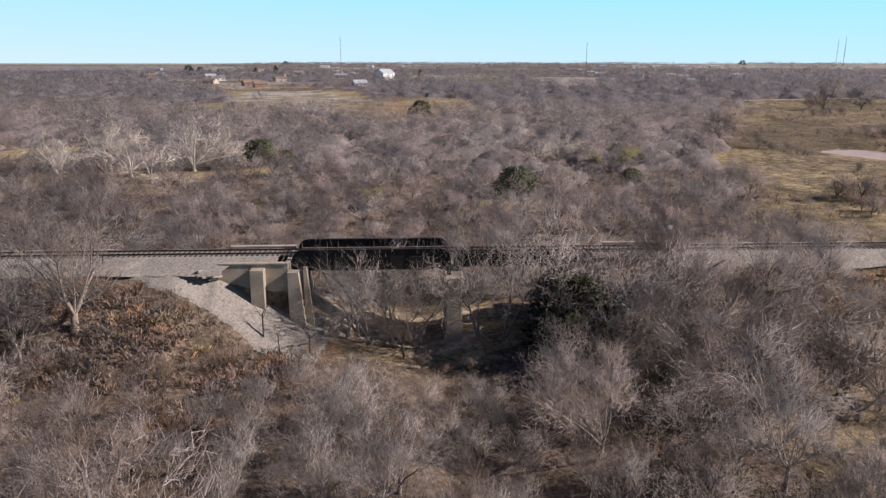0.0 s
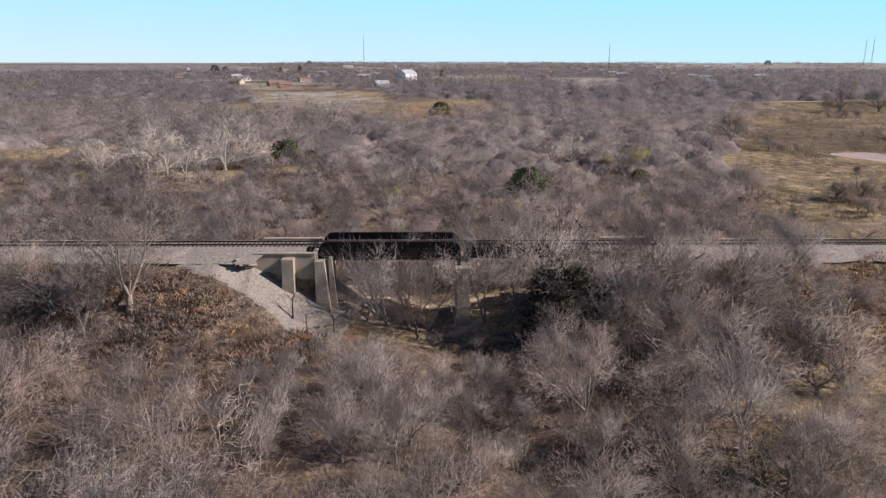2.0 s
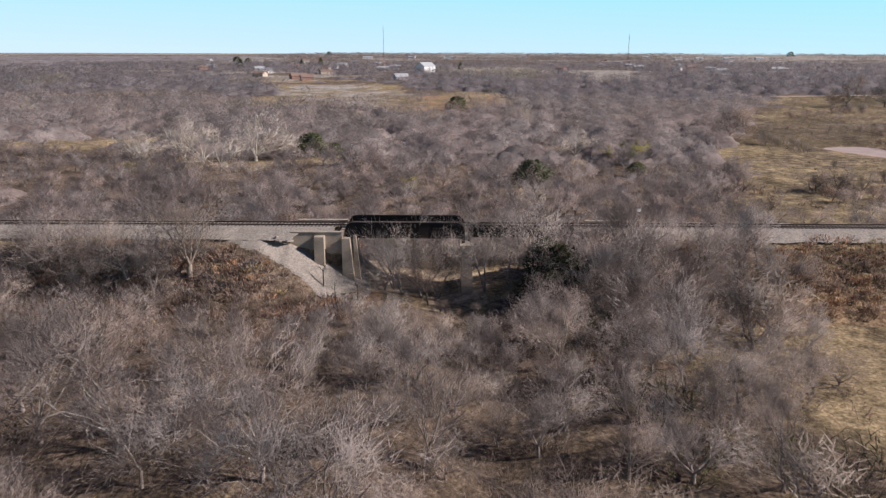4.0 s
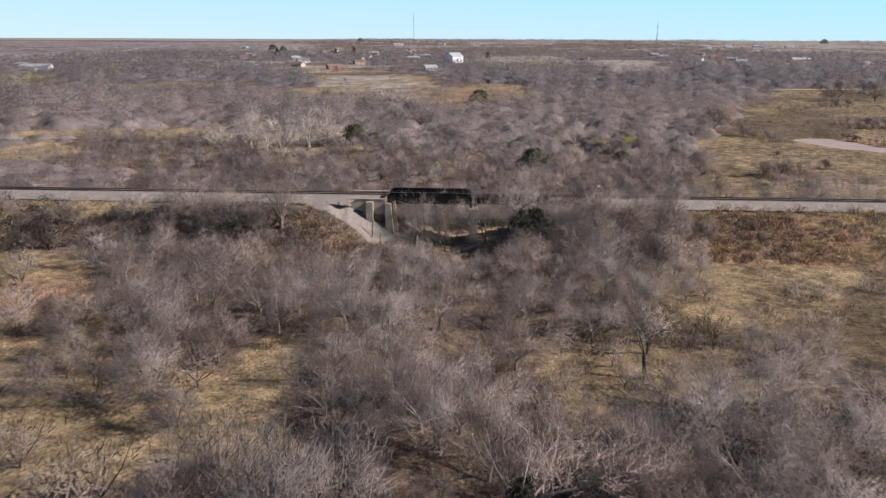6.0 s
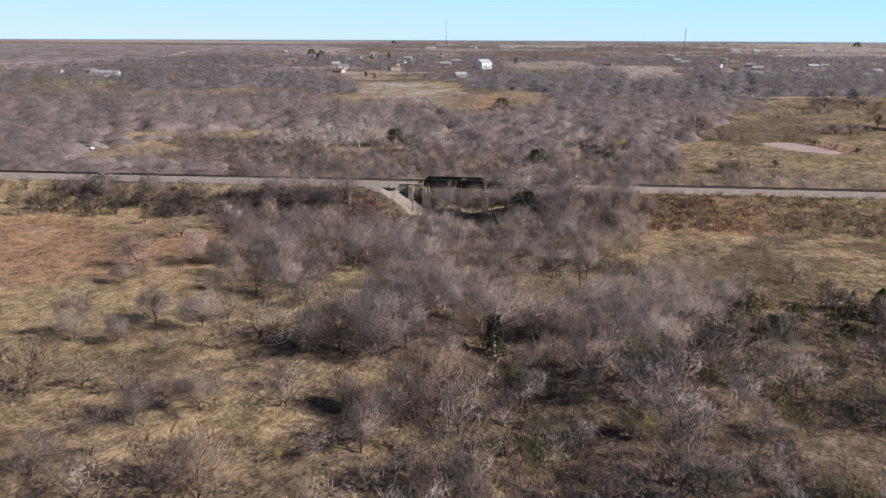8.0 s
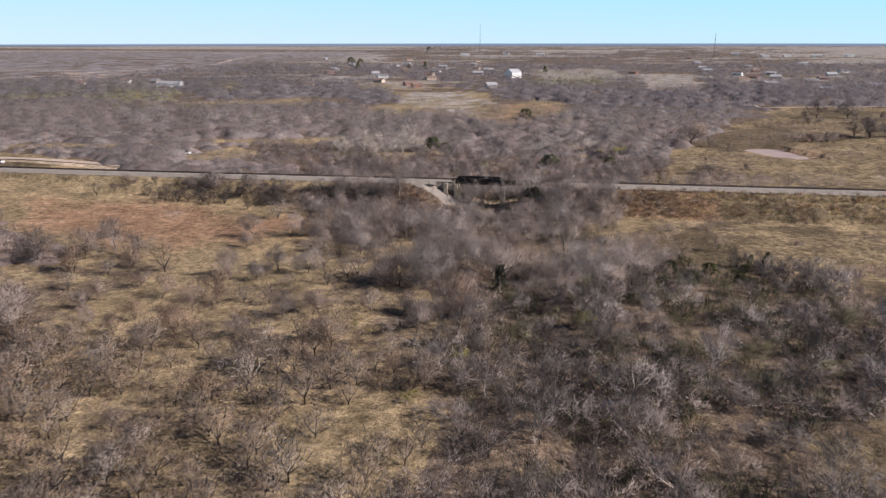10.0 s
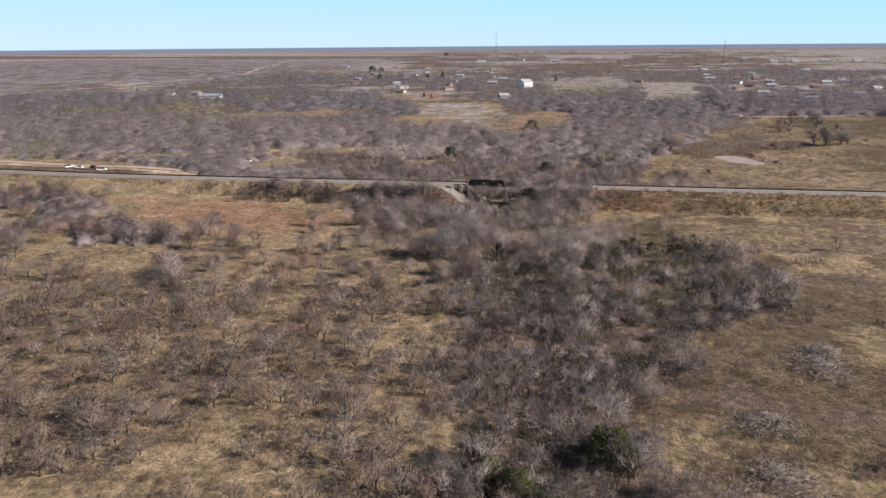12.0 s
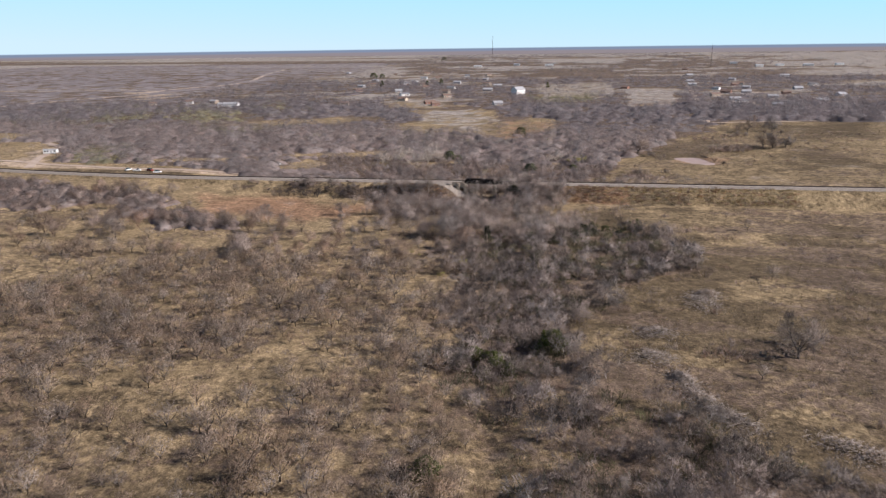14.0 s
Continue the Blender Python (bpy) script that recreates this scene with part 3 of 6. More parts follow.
def bare_tree(seed, height, limbs, branches, subs, twigs, twig_width, trunk_share=0.16, stems=1, lift=0.22, wide=46, haze=0, haze_len=0.09, haze_width=0.0, sides=4, girth=0.021):
    """A leafless tree: trunk, crooked limbs, branches and a haze of twigs."""
    g = Growth(seed)
    r = g.r
    ends = []
    for s in range(stems):
        way = Vector((r.uniform(-0.12, 0.12), r.uniform(-0.12, 0.12), 1)).normalized() if stems == 1 else g.turn(Vector((0, 0, 1)), r.uniform(12, 32))
        rad = height * girth / stems ** 0.4
        p = Vector((r.uniform(-0.2, 0.2) * (stems > 1), r.uniform(-0.2, 0.2) * (stems > 1), -0.3))
        q = p + way * height * trunk_share + Vector((0, 0, 0.3))
        g.limb(p, q, rad * 1.35, rad, sides + 1)
        for i in range(limbs):
            w = g.turn(way, r.uniform(wide * 0.35, wide * 1.35))
            w.z = max(w.z, 0.12)
            ln = height * r.uniform(0.3, 0.42)
            a, ra = q.lerp(p, r.uniform(0, 0.25)), rad * r.uniform(0.5, 0.75)
            path = [a]
            for k in range(3):
                w = (g.turn(w, r.uniform(4, 22)) + Vector((0, 0, lift * 0.5))).normalized()
                b = path[-1] + w * ln / 2.2
                g.limb(path[-1], b, ra, ra * 0.66, sides)
                ra *= 0.66
                path.append(b)
            for j in range(branches):
                at = r.uniform(0.35, 3.0)
                k = min(int(at), 2)
                a2 = path[k].lerp(path[k + 1], at - k)
                w2 = (g.turn((path[k + 1] - path[k]).normalized(), r.uniform(25, 62)) + Vector((0, 0, lift))).normalized()
                l2 = height * r.uniform(0.13, 0.24)
                m2 = a2 + g.turn(w2, 10) * l2 * 0.5
                e2 = m2 + (g.turn(w2, 18) + Vector((0, 0, lift * 0.4))).normalized() * l2 * 0.5
                rb = max(height * 0.003, twig_width)
                if sides > 3:
                    g.limb(a2, m2, rb, rb * 0.7, 3)
                    g.limb(m2, e2, rb * 0.7, 0, 3)
                else:
                    g.limb(a2, e2, rb, 0, 3)
                for u in range(subs):
                    t3 = r.uniform(0.25, 1)
                    a3 = a2.lerp(m2, t3 * 2) if t3 < 0.5 else m2.lerp(e2, t3 * 2 - 1)
                    w3 = (g.turn(w2, r.uniform(15, 65)) + Vector((0, 0, lift * 0.6))).normalized()
                    l3 = height * r.uniform(0.07, 0.15)
                    ends.append((a3 + w3 * l3, w3))
                    g.limb(a3, a3 + w3 * l3, twig_width * 1.25, 0, 3, (g.twig, g.twig_f))
                    for _ in range(twigs):
                        a4 = a3 + w3 * l3 * r.uniform(0.15, 1)
                        w4 = (g.turn(w3, r.uniform(10, 70)) + Vector((0, 0, lift * 0.5))).normalized()
                        g.sliver(a4, w4, height * r.uniform(0.05, 0.11), twig_width * 0.75)
    for _ in range(haze):
        a, w = r.choice(ends)
        a = a + Vector((r.gauss(0, 1), r.gauss(0, 1), r.gauss(0, 0.8))) * height * 0.05
        out = Vector((a.x, a.y, a.z - height * 0.25)).normalized()
        g.sliver(a, (g.turn(w, r.uniform(8, 75)) + out * 0.25 + Vector((0, 0, lift))).normalized(), height * haze_len * r.uniform(0.6, 1.3), haze_width or twig_width * 0.6)
    arr = lambda v, dt: np.array([tuple(c) for c in v], dt)
    return (arr(g.wood, np.float32), arr(g.wood_f, np.int32)), (arr(g.twig, np.float32), arr(g.twig_f, np.int32))


def brush(seed, height, width, count, blade):
    """A low thicket of rods that rise from the ground and fork."""
    g = Growth(seed)
    r = g.r
    for i in range(count):
        a = Vector((r.gauss(0, width * 0.28), r.gauss(0, width * 0.28), -0.1))
        w = (Vector((a.x * 0.7, a.y * 0.7, height)).normalized() + Vector((r.uniform(-.4, .4), r.uniform(-.4, .4), 0))).normalized()
        ln = height * r.uniform(0.5, 1.0)
        g.sliver(a, w, ln, blade)
        for _ in range(3):
            g.sliver(a + w * ln * r.uniform(0.3, 0.8), g.turn(w, r.uniform(15, 60)), ln * r.uniform(0.25, 0.5), blade * 0.8)
    return np.array([tuple(c) for c in g.twig], np.float32), np.array(g.twig_f, np.int32)


def plant_all(name, templates, places, material, label, category):
    """Joins one template for each place (x, y, z, size, turn, tint, template) into one mesh."""
    vs, fs, ts, ns, base = [], [], [], [], 0
    for k, (v, f) in enumerate(templates):
        p = places[places[:, 6] == k]
        if not len(p):
            continue
        f, nv = domed(v, f, v[:, 2].max())
        c, s = np.cos(p[:, 4]), np.sin(p[:, 4])
        rot = np.stack([np.stack([c, -s, 0 * c], -1), np.stack([s, c, 0 * c], -1), np.stack([0 * c, 0 * c, 1 + 0 * c], -1)], -2) * p[:, 3, None, None]
        allv = np.einsum("nij,vj->nvi", rot, v) + p[:, None, :3]
        vs.append(allv.reshape(-1, 3))
        ns.append(np.einsum("nij,vj->nvi", rot / p[:, 3, None, None], nv).reshape(-1, 3))
        fs.append((f[None] + (np.arange(len(p)) * len(v))[:, None, None]).reshape(-1, 3) + base)
        ts.append(np.repeat(p[:, 5], len(v)))
        base += len(p) * len(v)
    me = mesh_from(name, np.concatenate(vs), np.concatenate(fs), material, np.concatenate(ts), np.concatenate(ns))
    return tagged(new(name, me), label, category, kind="stuff")


def scatter(x0, x1, y0, y1, cell, density):
    """Jittered places, kept by a density function."""
    gx, gy = np.meshgrid(np.arange(x0, x1, cell), np.arange(y0, y1, cell))
    x = gx.ravel() + rng.uniform(0, cell, gx.size)
    y = gy.ravel() + rng.uniform(0, cell, gx.size)
    keep = rng.uniform(0, 1, x.size) < density(x, y)
    return x[keep], y[keep]


def placed(x, y, size, kinds, sink=0.0):
    n = len(x)
    return np.stack([x, y, ground_z(x, y) - sink, size, rng.uniform(0, 6.283, n), rng.uniform(0, 1, n), rng.integers(0, kinds, n)], -1)


def seen_ground(x, y):
    """The stretch south of the line that comes into view."""
    return (x > 30 - 1.0 * (y + 320)) & (x < 95 + 0.42 * (y + 300)) & (y > -236)


def off_line(x, y, north=6.0, south=7.0):
    d = y - track_y(x)
    return np.where((d > -south) & (d < north), 0.0, 1.0)


def puff(seed, height, count, length, width, limbs, limb_width, low=0.16, broad=0.56, sweep=(0, 80), rise=0.35):
    """A rounded leafless tree: limbs that fork near the ground and a lumpy dome filled with twigs."""
    g = Growth(seed)
    r = g.r
    base = Vector((0, 0, height * low * 0.6))
    middle = height * (low + 1) / 2
    g.limb(Vector((0, 0, -0.3)), base, limb_width * 1.8, limb_width * 1.5, 3)
    turns = [r.uniform(0, 6.283) for _ in range(3)]

    def shell(w):
        a = math.atan2(w.y, w.x)
        lump = 1 + 0.17 * math.sin(3 * a + turns[0]) + 0.12 * math.sin(5 * a + turns[1] + 4 * w.z) + 0.1 * math.sin(7 * w.z + turns[2])
        return Vector((w.x * broad, w.y * broad, w.z * (1 - low) / 2)) * height * lump
    for k in range(limbs):
        w = Vector((math.cos(6.283 * k / limbs), math.sin(6.283 * k / limbs), r.uniform(-0.1, 1.6))).normalized()
        end = Vector((0, 0, middle)) + shell(w) * r.uniform(0.7, 0.95)
        mid = base.lerp(end, 0.5) + Vector((w.x, w.y, -0.3)) * height * 0.06
        g.limb(base, mid, limb_width, limb_width * 0.7, 3)
        g.limb(mid, end, limb_width * 0.7, 0, 3)
    for _ in range(count):
        w = Vector((r.gauss(0, 1), r.gauss(0, 1), r.gauss(0.25, 1))).normalized()
        tip = Vector((0, 0, middle)) + shell(w) * r.random() ** 0.4
        way = (g.turn(w, r.uniform(*sweep)) + Vector((0, 0, rise))).normalized()
        ln = length * r.uniform(0.6, 1.3)
        g.sliver(tip - way * ln, way, ln, width)
    wood, twig = np.array([tuple(c) for c in g.wood], np.float32), np.array([tuple(c) for c in g.twig], np.float32)
    return (wood, np.array(g.wood_f, np.int32)), (twig, np.array(g.twig_f, np.int32))


def canopy(seed, height, count, length, width, low=0.05, broad=0.6, limbs=0, limb_width=0.08):
    """A leafless tree seen from afar: limbs and a lumpy crown of fine twigs."""
    g = Growth(seed)
    r = g.r
    middle = height * (low + 1) / 2
    turns = [r.uniform(0, 6.283) for _ in range(4)]

    def shell(a, u):
        c = math.sqrt(max(0.0, 1 - u * u))
        lump = 1 + 0.16 * math.sin(2 * a + turns[0]) + 0.13 * math.sin(3 * a + turns[1] + 3 * u) + 0.1 * math.sin(5 * a + turns[2] - 4 * u)
        return Vector((math.cos(a) * c * broad, math.sin(a) * c * broad, u * (1 - low) / 2)) * height * lump
    for k in range(limbs):
        a = 6.283 * (k + r.random() * 0.6) / limbs
        g.limb(Vector((0, 0, -0.3)), Vector((0, 0, middle)) + shell(a, r.uniform(-0.2, 0.7)) * 0.85, limb_width, 0, 3)
    for _ in range(count):
        a, u = r.uniform(0, 6.283), r.uniform(-0.35, 1.0)
        p = shell(a, u) * (0.5 + 0.56 * math.sqrt(r.random()))
        out = p.normalized()
        way = (g.turn(out, r.uniform(25, 85)) + Vector((0, 0, 0.2))).normalized()
        ln = length * r.uniform(0.6, 1.3)
        g.sliver(Vector((0, 0, middle)) + p - way * ln * 0.6, way, ln, width * r.uniform(0.6, 1.3))
    arr = lambda q, dt: np.array([tuple(c) for c in q], dt).reshape(-1, 3)
    return (arr(g.wood, np.float32), arr(g.wood_f, np.int32)), (arr(g.twig, np.float32), arr(g.twig_f, np.int32))


NEAR_TREES = [bare_tree(s, 7.0, 6, 4, 3, 3, 0.014, (0.1, 0.14, 0.08, 0.2, 0.12)[s - 1], 1 + s % 2, 0.14, (58, 50, 64, 44, 60)[s - 1], haze=1250, haze_len=0.11, haze_width=0.0145, girth=0.015) for s in (1, 2, 3, 4, 5)]
SMALL_TREES = [puff(s, 3.6, 240, 0.62, 0.033, 7, 0.045, (0.12, 0.2, 0.28, 0.16)[s - 11], (0.6, 0.55, 0.5, 0.65)[s - 11]) for s in (11, 12, 13, 14)]
CREEK_TREES = [bare_tree(s, 6.6, 5, 4, 2, 1, 0.022, (0.1, 0.08, 0.16, 0.12)[s - 15], 1 + s % 2, 0.12, (60, 64, 48, 56)[s - 15], haze=800, haze_len=0.125, haze_width=0.028, sides=3, girth=0.015) for s in (15, 16, 17, 18)]
PARK_TREES = [bare_tree(s, 7.0, 6, 4, 2, 1, 0.03, (0.12, 0.1, 0.15)[s - 35], 1 + s % 2, 0.22, 48, haze=1000, haze_len=0.12, haze_width=0.027, sides=3, girth=0.013) for s in (35, 36, 37)]
MID_TREES = [bare_tree(s, 6.5, 6, 4, 2, 1, 0.02, (0.1, 0.14, 0.07, 0.12)[s - 21], 1 + s % 2, 0.16, (56, 48, 62, 52)[s - 21], haze=850, haze_len=0.11, haze_width=0.024, sides=3) for s in (21, 22, 23, 24)]
INNER_TREES = [bare_tree(s, 6.5, 5, 4, 2, 1, 0.026, (0.1, 0.14, 0.07, 0.12)[s - 53], 1 + s % 2, 0.16, (58, 50, 64, 54)[s - 53], haze=330, haze_len=0.14, haze_width=0.039, sides=3) for s in (53, 54, 55, 56)]
EDGE_TREES = [canopy(s, 6.5, 280, 1.2, 0.034, 0.08, (0.68, 0.58, 0.72, 0.62)[s - 45], 5, 0.07) for s in (45, 46, 47, 48)]
LIGHT_TREES = [canopy(s, 6.5, 155, 1.45, 0.054, 0.05, (0.72, 0.62, 0.76, 0.66)[s - 25], 2, 0.09) for s in (25, 26, 27, 28)]
FAR_TREES = [canopy(s, 6.5, 78, 1.7, 0.08, 0.03, (0.74, 0.66, 0.8, 0.7)[s - 31]) for s in (31, 32, 33, 34)]
DIM_TREES = [canopy(s, 5.5, 26, 2.0, 0.2, 0.02, 0.95) for s in (35, 36, 37)]


def canopy_mass(name, places, cell, material, label, height=6.5, share=0.46, crowding=11):
    """The inner twigs of a wood whose crowns have grown together: an uneven surface of joined domes, open where no tree stands."""
    cellkey = np.floor(places[:, :2] / 14).astype(int)
    crowd = {}
    for kx, ky in cellkey:
        crowd[kx, ky] = crowd.get((kx, ky), 0) + 1
    dense = np.array([sum(crowd.get((kx + a, ky + b), 0) for a in (-1, 0, 1) for b in (-1, 0, 1)) > crowding for kx, ky in cellkey])
    places = places[dense]
    x0, y0 = places[:, 0].min() - 14, places[:, 1].min() - 14
    nx, ny = int((places[:, 0].max() + 14 - x0) / cell), int((places[:, 1].max() + 14 - y0) / cell)
    gx, gy = np.meshgrid(np.arange(nx), np.arange(ny))
    gx = x0 + cell * (gx + 0.5 * (gy % 2) * 0.6 + rng.uniform(-0.25, 0.25, gx.shape))
    gy = y0 + cell * (gy + rng.uniform(-0.25, 0.25, gy.shape))
    tall, tint = np.zeros((ny, nx)), np.full((ny, nx), 0.5)
    ragged = 0.75 + 0.5 * field(gx, gy, 2.6, 201)
    tops = height * places[:, 3]
    reach = tops * rng.uniform(0.58, 0.78, len(places))
    ix, iy = ((places[:, 0] - x0) / cell).astype(int), ((places[:, 1] - y0) / cell).astype(int)
    k = int(reach.max() / cell) + 1
    for dx in range(-k, k + 1):
        for dy in range(-k, k + 1):
            jx, jy = np.clip(ix + dx, 0, nx - 1), np.clip(iy + dy, 0, ny - 1)
            r2 = ((gx[jy, jx] - places[:, 0]) ** 2 + (gy[jy, jx] - places[:, 1]) ** 2) / (reach * ragged[jy, jx]) ** 2
            z = np.where(r2 < 1, tops * np.sqrt(np.maximum(0, 1 - r2)), 0)
            order = np.argsort(z)
            jx, jy, z, t = jx[order], jy[order], z[order], places[order, 5]
            better = z > tall[jy, jx]
            tall[jy[better], jx[better]], tint[jy[better], jx[better]] = z[better], t[better]
    rough = min(cell, 1.6) * min(0.55, 1.1 * share)
    for _ in range(4):
        pad = np.pad(tall, 1, mode="edge")
        tall = np.where(tall > 0, (pad[1:-1, :-2] + pad[1:-1, 2:] + pad[:-2, 1:-1] + pad[2:, 1:-1] + 2 * tall) / 6, 0)
    z = ground_z(gx, gy) + share * tall + np.where(tall > 0, rng.uniform(-rough, rough, tall.shape), -0.4)
    i = np.arange(nx * ny).reshape(ny, nx)
    q = np.stack([i[:-1, :-1], i[:-1, 1:], i[1:, 1:], i[1:, :-1]], -1).reshape(-1, 4)
    q = q[(tall.ravel()[q] > 0.9).any(1)]
    used_, back = np.unique(q, return_inverse=True)
    verts = np.stack([gx.ravel(), gy.ravel(), z.ravel()], -1)[used_]
    me = mesh_from(name, verts, back.reshape(-1, 4), material, tint.ravel()[used_])
    me.polygons.foreach_set("use_smooth", np.ones(len(q), bool))
    return tagged(new(name, me), label, "woods", kind="stuff")


def tree_mesh(kind, wood, twig, bark, twigs):
    f, n = domed(*twig, twig[0][:, 2].max())
    return mesh_from(kind + "_trunk", *wood, bark), mesh_from(kind + "_crown", twig[0], f, twigs, None, n)


def tree(meshes, m, label, group, name="bare_tree", category="tree"):
    root = thing(name, m, label, category, group)
    for n, me in zip(("trunk", "crown"), meshes):
        ob = new(n, me)
        ob.parent = root
    return root


# the creek wood: the trees closest to the bridge one by one, the rest joined
wx, wy = scatter(-150, 130, -262, 70, 5.9, lambda x, y: near_wood(x, y) * seen_ground(x, y) * off_line(x, y) * (0.7 + 0.3 * field(x, y, 14, 41)))
ravine = lambda x, y: (x > -34 - 0.3 * (y - 56)) & (x < 9.5) & (y > 55)
bank_foot = lambda x, y: (x > -34) & (x < 8) & (y > 38) & (y <= 55)
clear = ~ravine(wx, wy)
wx, wy = wx[clear], wy[clear]
order = np.argsort(np.hypot(wx - 5, wy - 40))
single, rest = order[:140], order[140:]
near_meshes = [tree_mesh("tree", w, t, BARK, TWIG) for w, t in NEAR_TREES]
firsts = [tree(me, pose(0, 0, -60), "leafless grey-brown tree with a rounded twiggy crown", "trees of the creek wood") for me in near_meshes]
used = set()
for i in single:
    k = int(rng.integers(0, 5))
    s = float(rng.uniform(0.8, 1.5)) * (0.7 if bank_foot(wx[i], wy[i]) else 1.0)
    m = pose(wx[i], wy[i], float(ground_z(wx[i], wy[i])), 0, 0, float(rng.uniform(0, 360))) @ Matrix.Diagonal((s, s, s * float(rng.uniform(0.85, 1.15)), 1))
    if k in used:
        copy_thing(firsts[k], m)
    else:
        firsts[k].matrix_basis = m
        used.add(k)
whole = lambda ts: [(np.concatenate([w[0], t[0]]), np.concatenate([w[1], t[1] + len(w[0])])) for w, t in ts]
p = placed(wx[rest], wy[rest], 0.85 + 0.8 * rng.uniform(0, 1, len(rest)) ** 1.3, 4)
leafing = (np.hypot((p[:, 0] - 50) / 42, (p[:, 1] + 27) / 36) < 1) & (rng.uniform(0, 1, len(p)) < 0.42)
BRIAR = surface("olive_briar", (0.085, 0.078, 0.044), (0.25, 0.225, 0.135), 0.6, bump=0, translucent=0.35, tint="tint", spread=0.45)
plant_all("olive_thicket", whole(CREEK_TREES), p[leafing] * [1, 1, 1, 0.75, 1, 1, 1], BRIAR, "dull olive-green thicket among the bare creek trees", "thicket")
p = p[~leafing]
LIMB = surface("grey_limbs", (0.12, 0.1, 0.087), (0.37, 0.32, 0.282), 1.2, bump=0, tint="tint", spread=0.3)
TWIG_CREEK = surface("creek_twigs", (0.094, 0.074, 0.065), (0.315, 0.258, 0.23), 0.6, bump=0, translucent=0.12, tint="tint", spread=0.42)
limbs_of = lambda ts: [w for w, t in ts]
twigs_of = lambda ts: [t for w, t in ts]
plant_all("creek_wood", twigs_of(CREEK_TREES), p, TWIG_CREEK, "leafless grey-brown trees standing densely along the creek", "trees")
plant_all("creek_limbs", limbs_of(CREEK_TREES), p, LIMB, "pale crooked limbs of the leafless creek trees", "trees")

# scattered small trees on the grassland
def savanna(x, y):
    w = (1 - near_wood(x, y)) * off_line(x, y, 90, 14) * (0.25 + 0.75 * step(0.3, 0.6, field(x, y, 22, 51)))
    w = w * np.where(x > 40, 0.03, 1.0) * np.where((x < -50) & (y > -15), 0.22, 1.0)
    w = w * np.where((y > -62) & (x < 20), 0.2, 1.0)
    return np.where(y > track_y(x), 0, w * seen_ground(x, y))


def parkland(x, y):
    w = (1 - near_wood(x, y)) * off_line(x, y, 90, 16) * seen_ground(x, y) * (0.06 + 0.85 * step(0.45, 0.62, field(x, y, 20, 52)))
    return w * (y > -75) * (x < 10) * np.where((x < -60) & (x > -110) & (y > -5), 0.25, 1.0) * np.where(y > track_y(x), 0, 1)


sx, sy = scatter(-230, 130, -262, 66, 5.8, savanna)
p = placed(sx, sy, 0.9 + 1.4 * field(sx, sy, 13, 54) * rng.uniform(0.6, 1.4, len(sx)), 4)
DARK_LIMB = surface("dark_limbs", (0.07, 0.055, 0.045), (0.22, 0.18, 0.15), 1.2, bump=0, tint="tint", spread=0.3)
TWIG_THORN = surface("thorn_twigs", (0.2, 0.146, 0.106), (0.43, 0.332, 0.255), 0.6, bump=0, translucent=0.45, tint="tint", spread=0.3)
plant_all("scattered_thorn_trees", twigs_of(SMALL_TREES), p, TWIG_THORN, "small leafless thorn trees scattered over dry grass", "trees")
plant_all("thorn_limbs", limbs_of(SMALL_TREES), p, DARK_LIMB, "dark forked stems of the small thorn trees", "trees")

kx_, ky_ = scatter(-225, 10, -75, 60, 10.5, parkland)
plant_all("parkland_trees", whole(PARK_TREES), placed(kx_, ky_, 0.7 + 1.2 * field(kx_, ky_, 15, 53) * rng.uniform(0.6, 1.4, len(kx_)), 3), TWIG_FAR, "rounded leafless trees standing apart in golden grass", "trees")

# woods north of the line
BUDDING = [[(-424, 424), (-435, 518), (-337, 470), (-315, 390), (-363, 359)], [(-388, 599), (-356, 610), (-323, 527), (-345, 505)], [(-354, 174), (-299, 182), (-246, 108), (-305, 106)], [(-45, 700), (60, 760), (60, 640), (-10, 600)], [(-520, 440), (-450, 470), (-430, 380), (-500, 350)], [(-330, 300), (-235, 330), (-225, 290), (-310, 262)]]


def budding(x, y):
    """Where the trees show an olive haze of buds."""
    return sum(1.0 * inside(x + 20 * (field(x, y, 15, 101) - 0.5), y, c) for c in BUDDING)


def in_view(x, y):
    return (x > 20 - 1.0 * (y + 320)) & (x < np.maximum(0.72 * (y + 20), 90 + 0.36 * (y + 320)))


north = lambda x, y: far_wood(x, y) * off_line(x, y, 5.5) * in_view(x, y) * (1 - 0.5 * np.minimum(budding(x, y), 1))
close = lambda x, y: (x > -95) & (x < 72) & (y < 128)
nx_, ny_ = scatter(-95, 72, 81, 128, 5.9, lambda x, y: north(x, y) * close(x, y))
plant_all("north_wood", whole(MID_TREES), placed(nx_, ny_, 0.65 + 0.8 * field(nx_, ny_, 16, 17) * rng.uniform(0.7, 1.3, len(nx_)), 4), TWIG_MID, "leafless grey-brown trees just beyond the railway line", "woods")
behind = lambda x, y: (x > -130) & (x < 100) & (y >= 128) & (y < 178)
nx_, ny_ = scatter(-130, 100, 128, 178, 6.4, lambda x, y: north(x, y) * behind(x, y))
plant_all("inner_wood", whole(INNER_TREES), placed(nx_, ny_, 0.7 + 0.75 * field(nx_, ny_, 18, 17) * rng.uniform(0.7, 1.3, len(nx_)), 4), TWIG_MID, "leafless grey-brown wood behind the first trees", "woods")
nx_, ny_ = scatter(-420, 260, 81, 175, 7.0, lambda x, y: north(x, y) * ~close(x, y) * ~behind(x, y))
p = placed(nx_, ny_, 0.65 + 0.7 * field(nx_, ny_, 18, 17) * rng.uniform(0.7, 1.3, len(nx_)), 4)
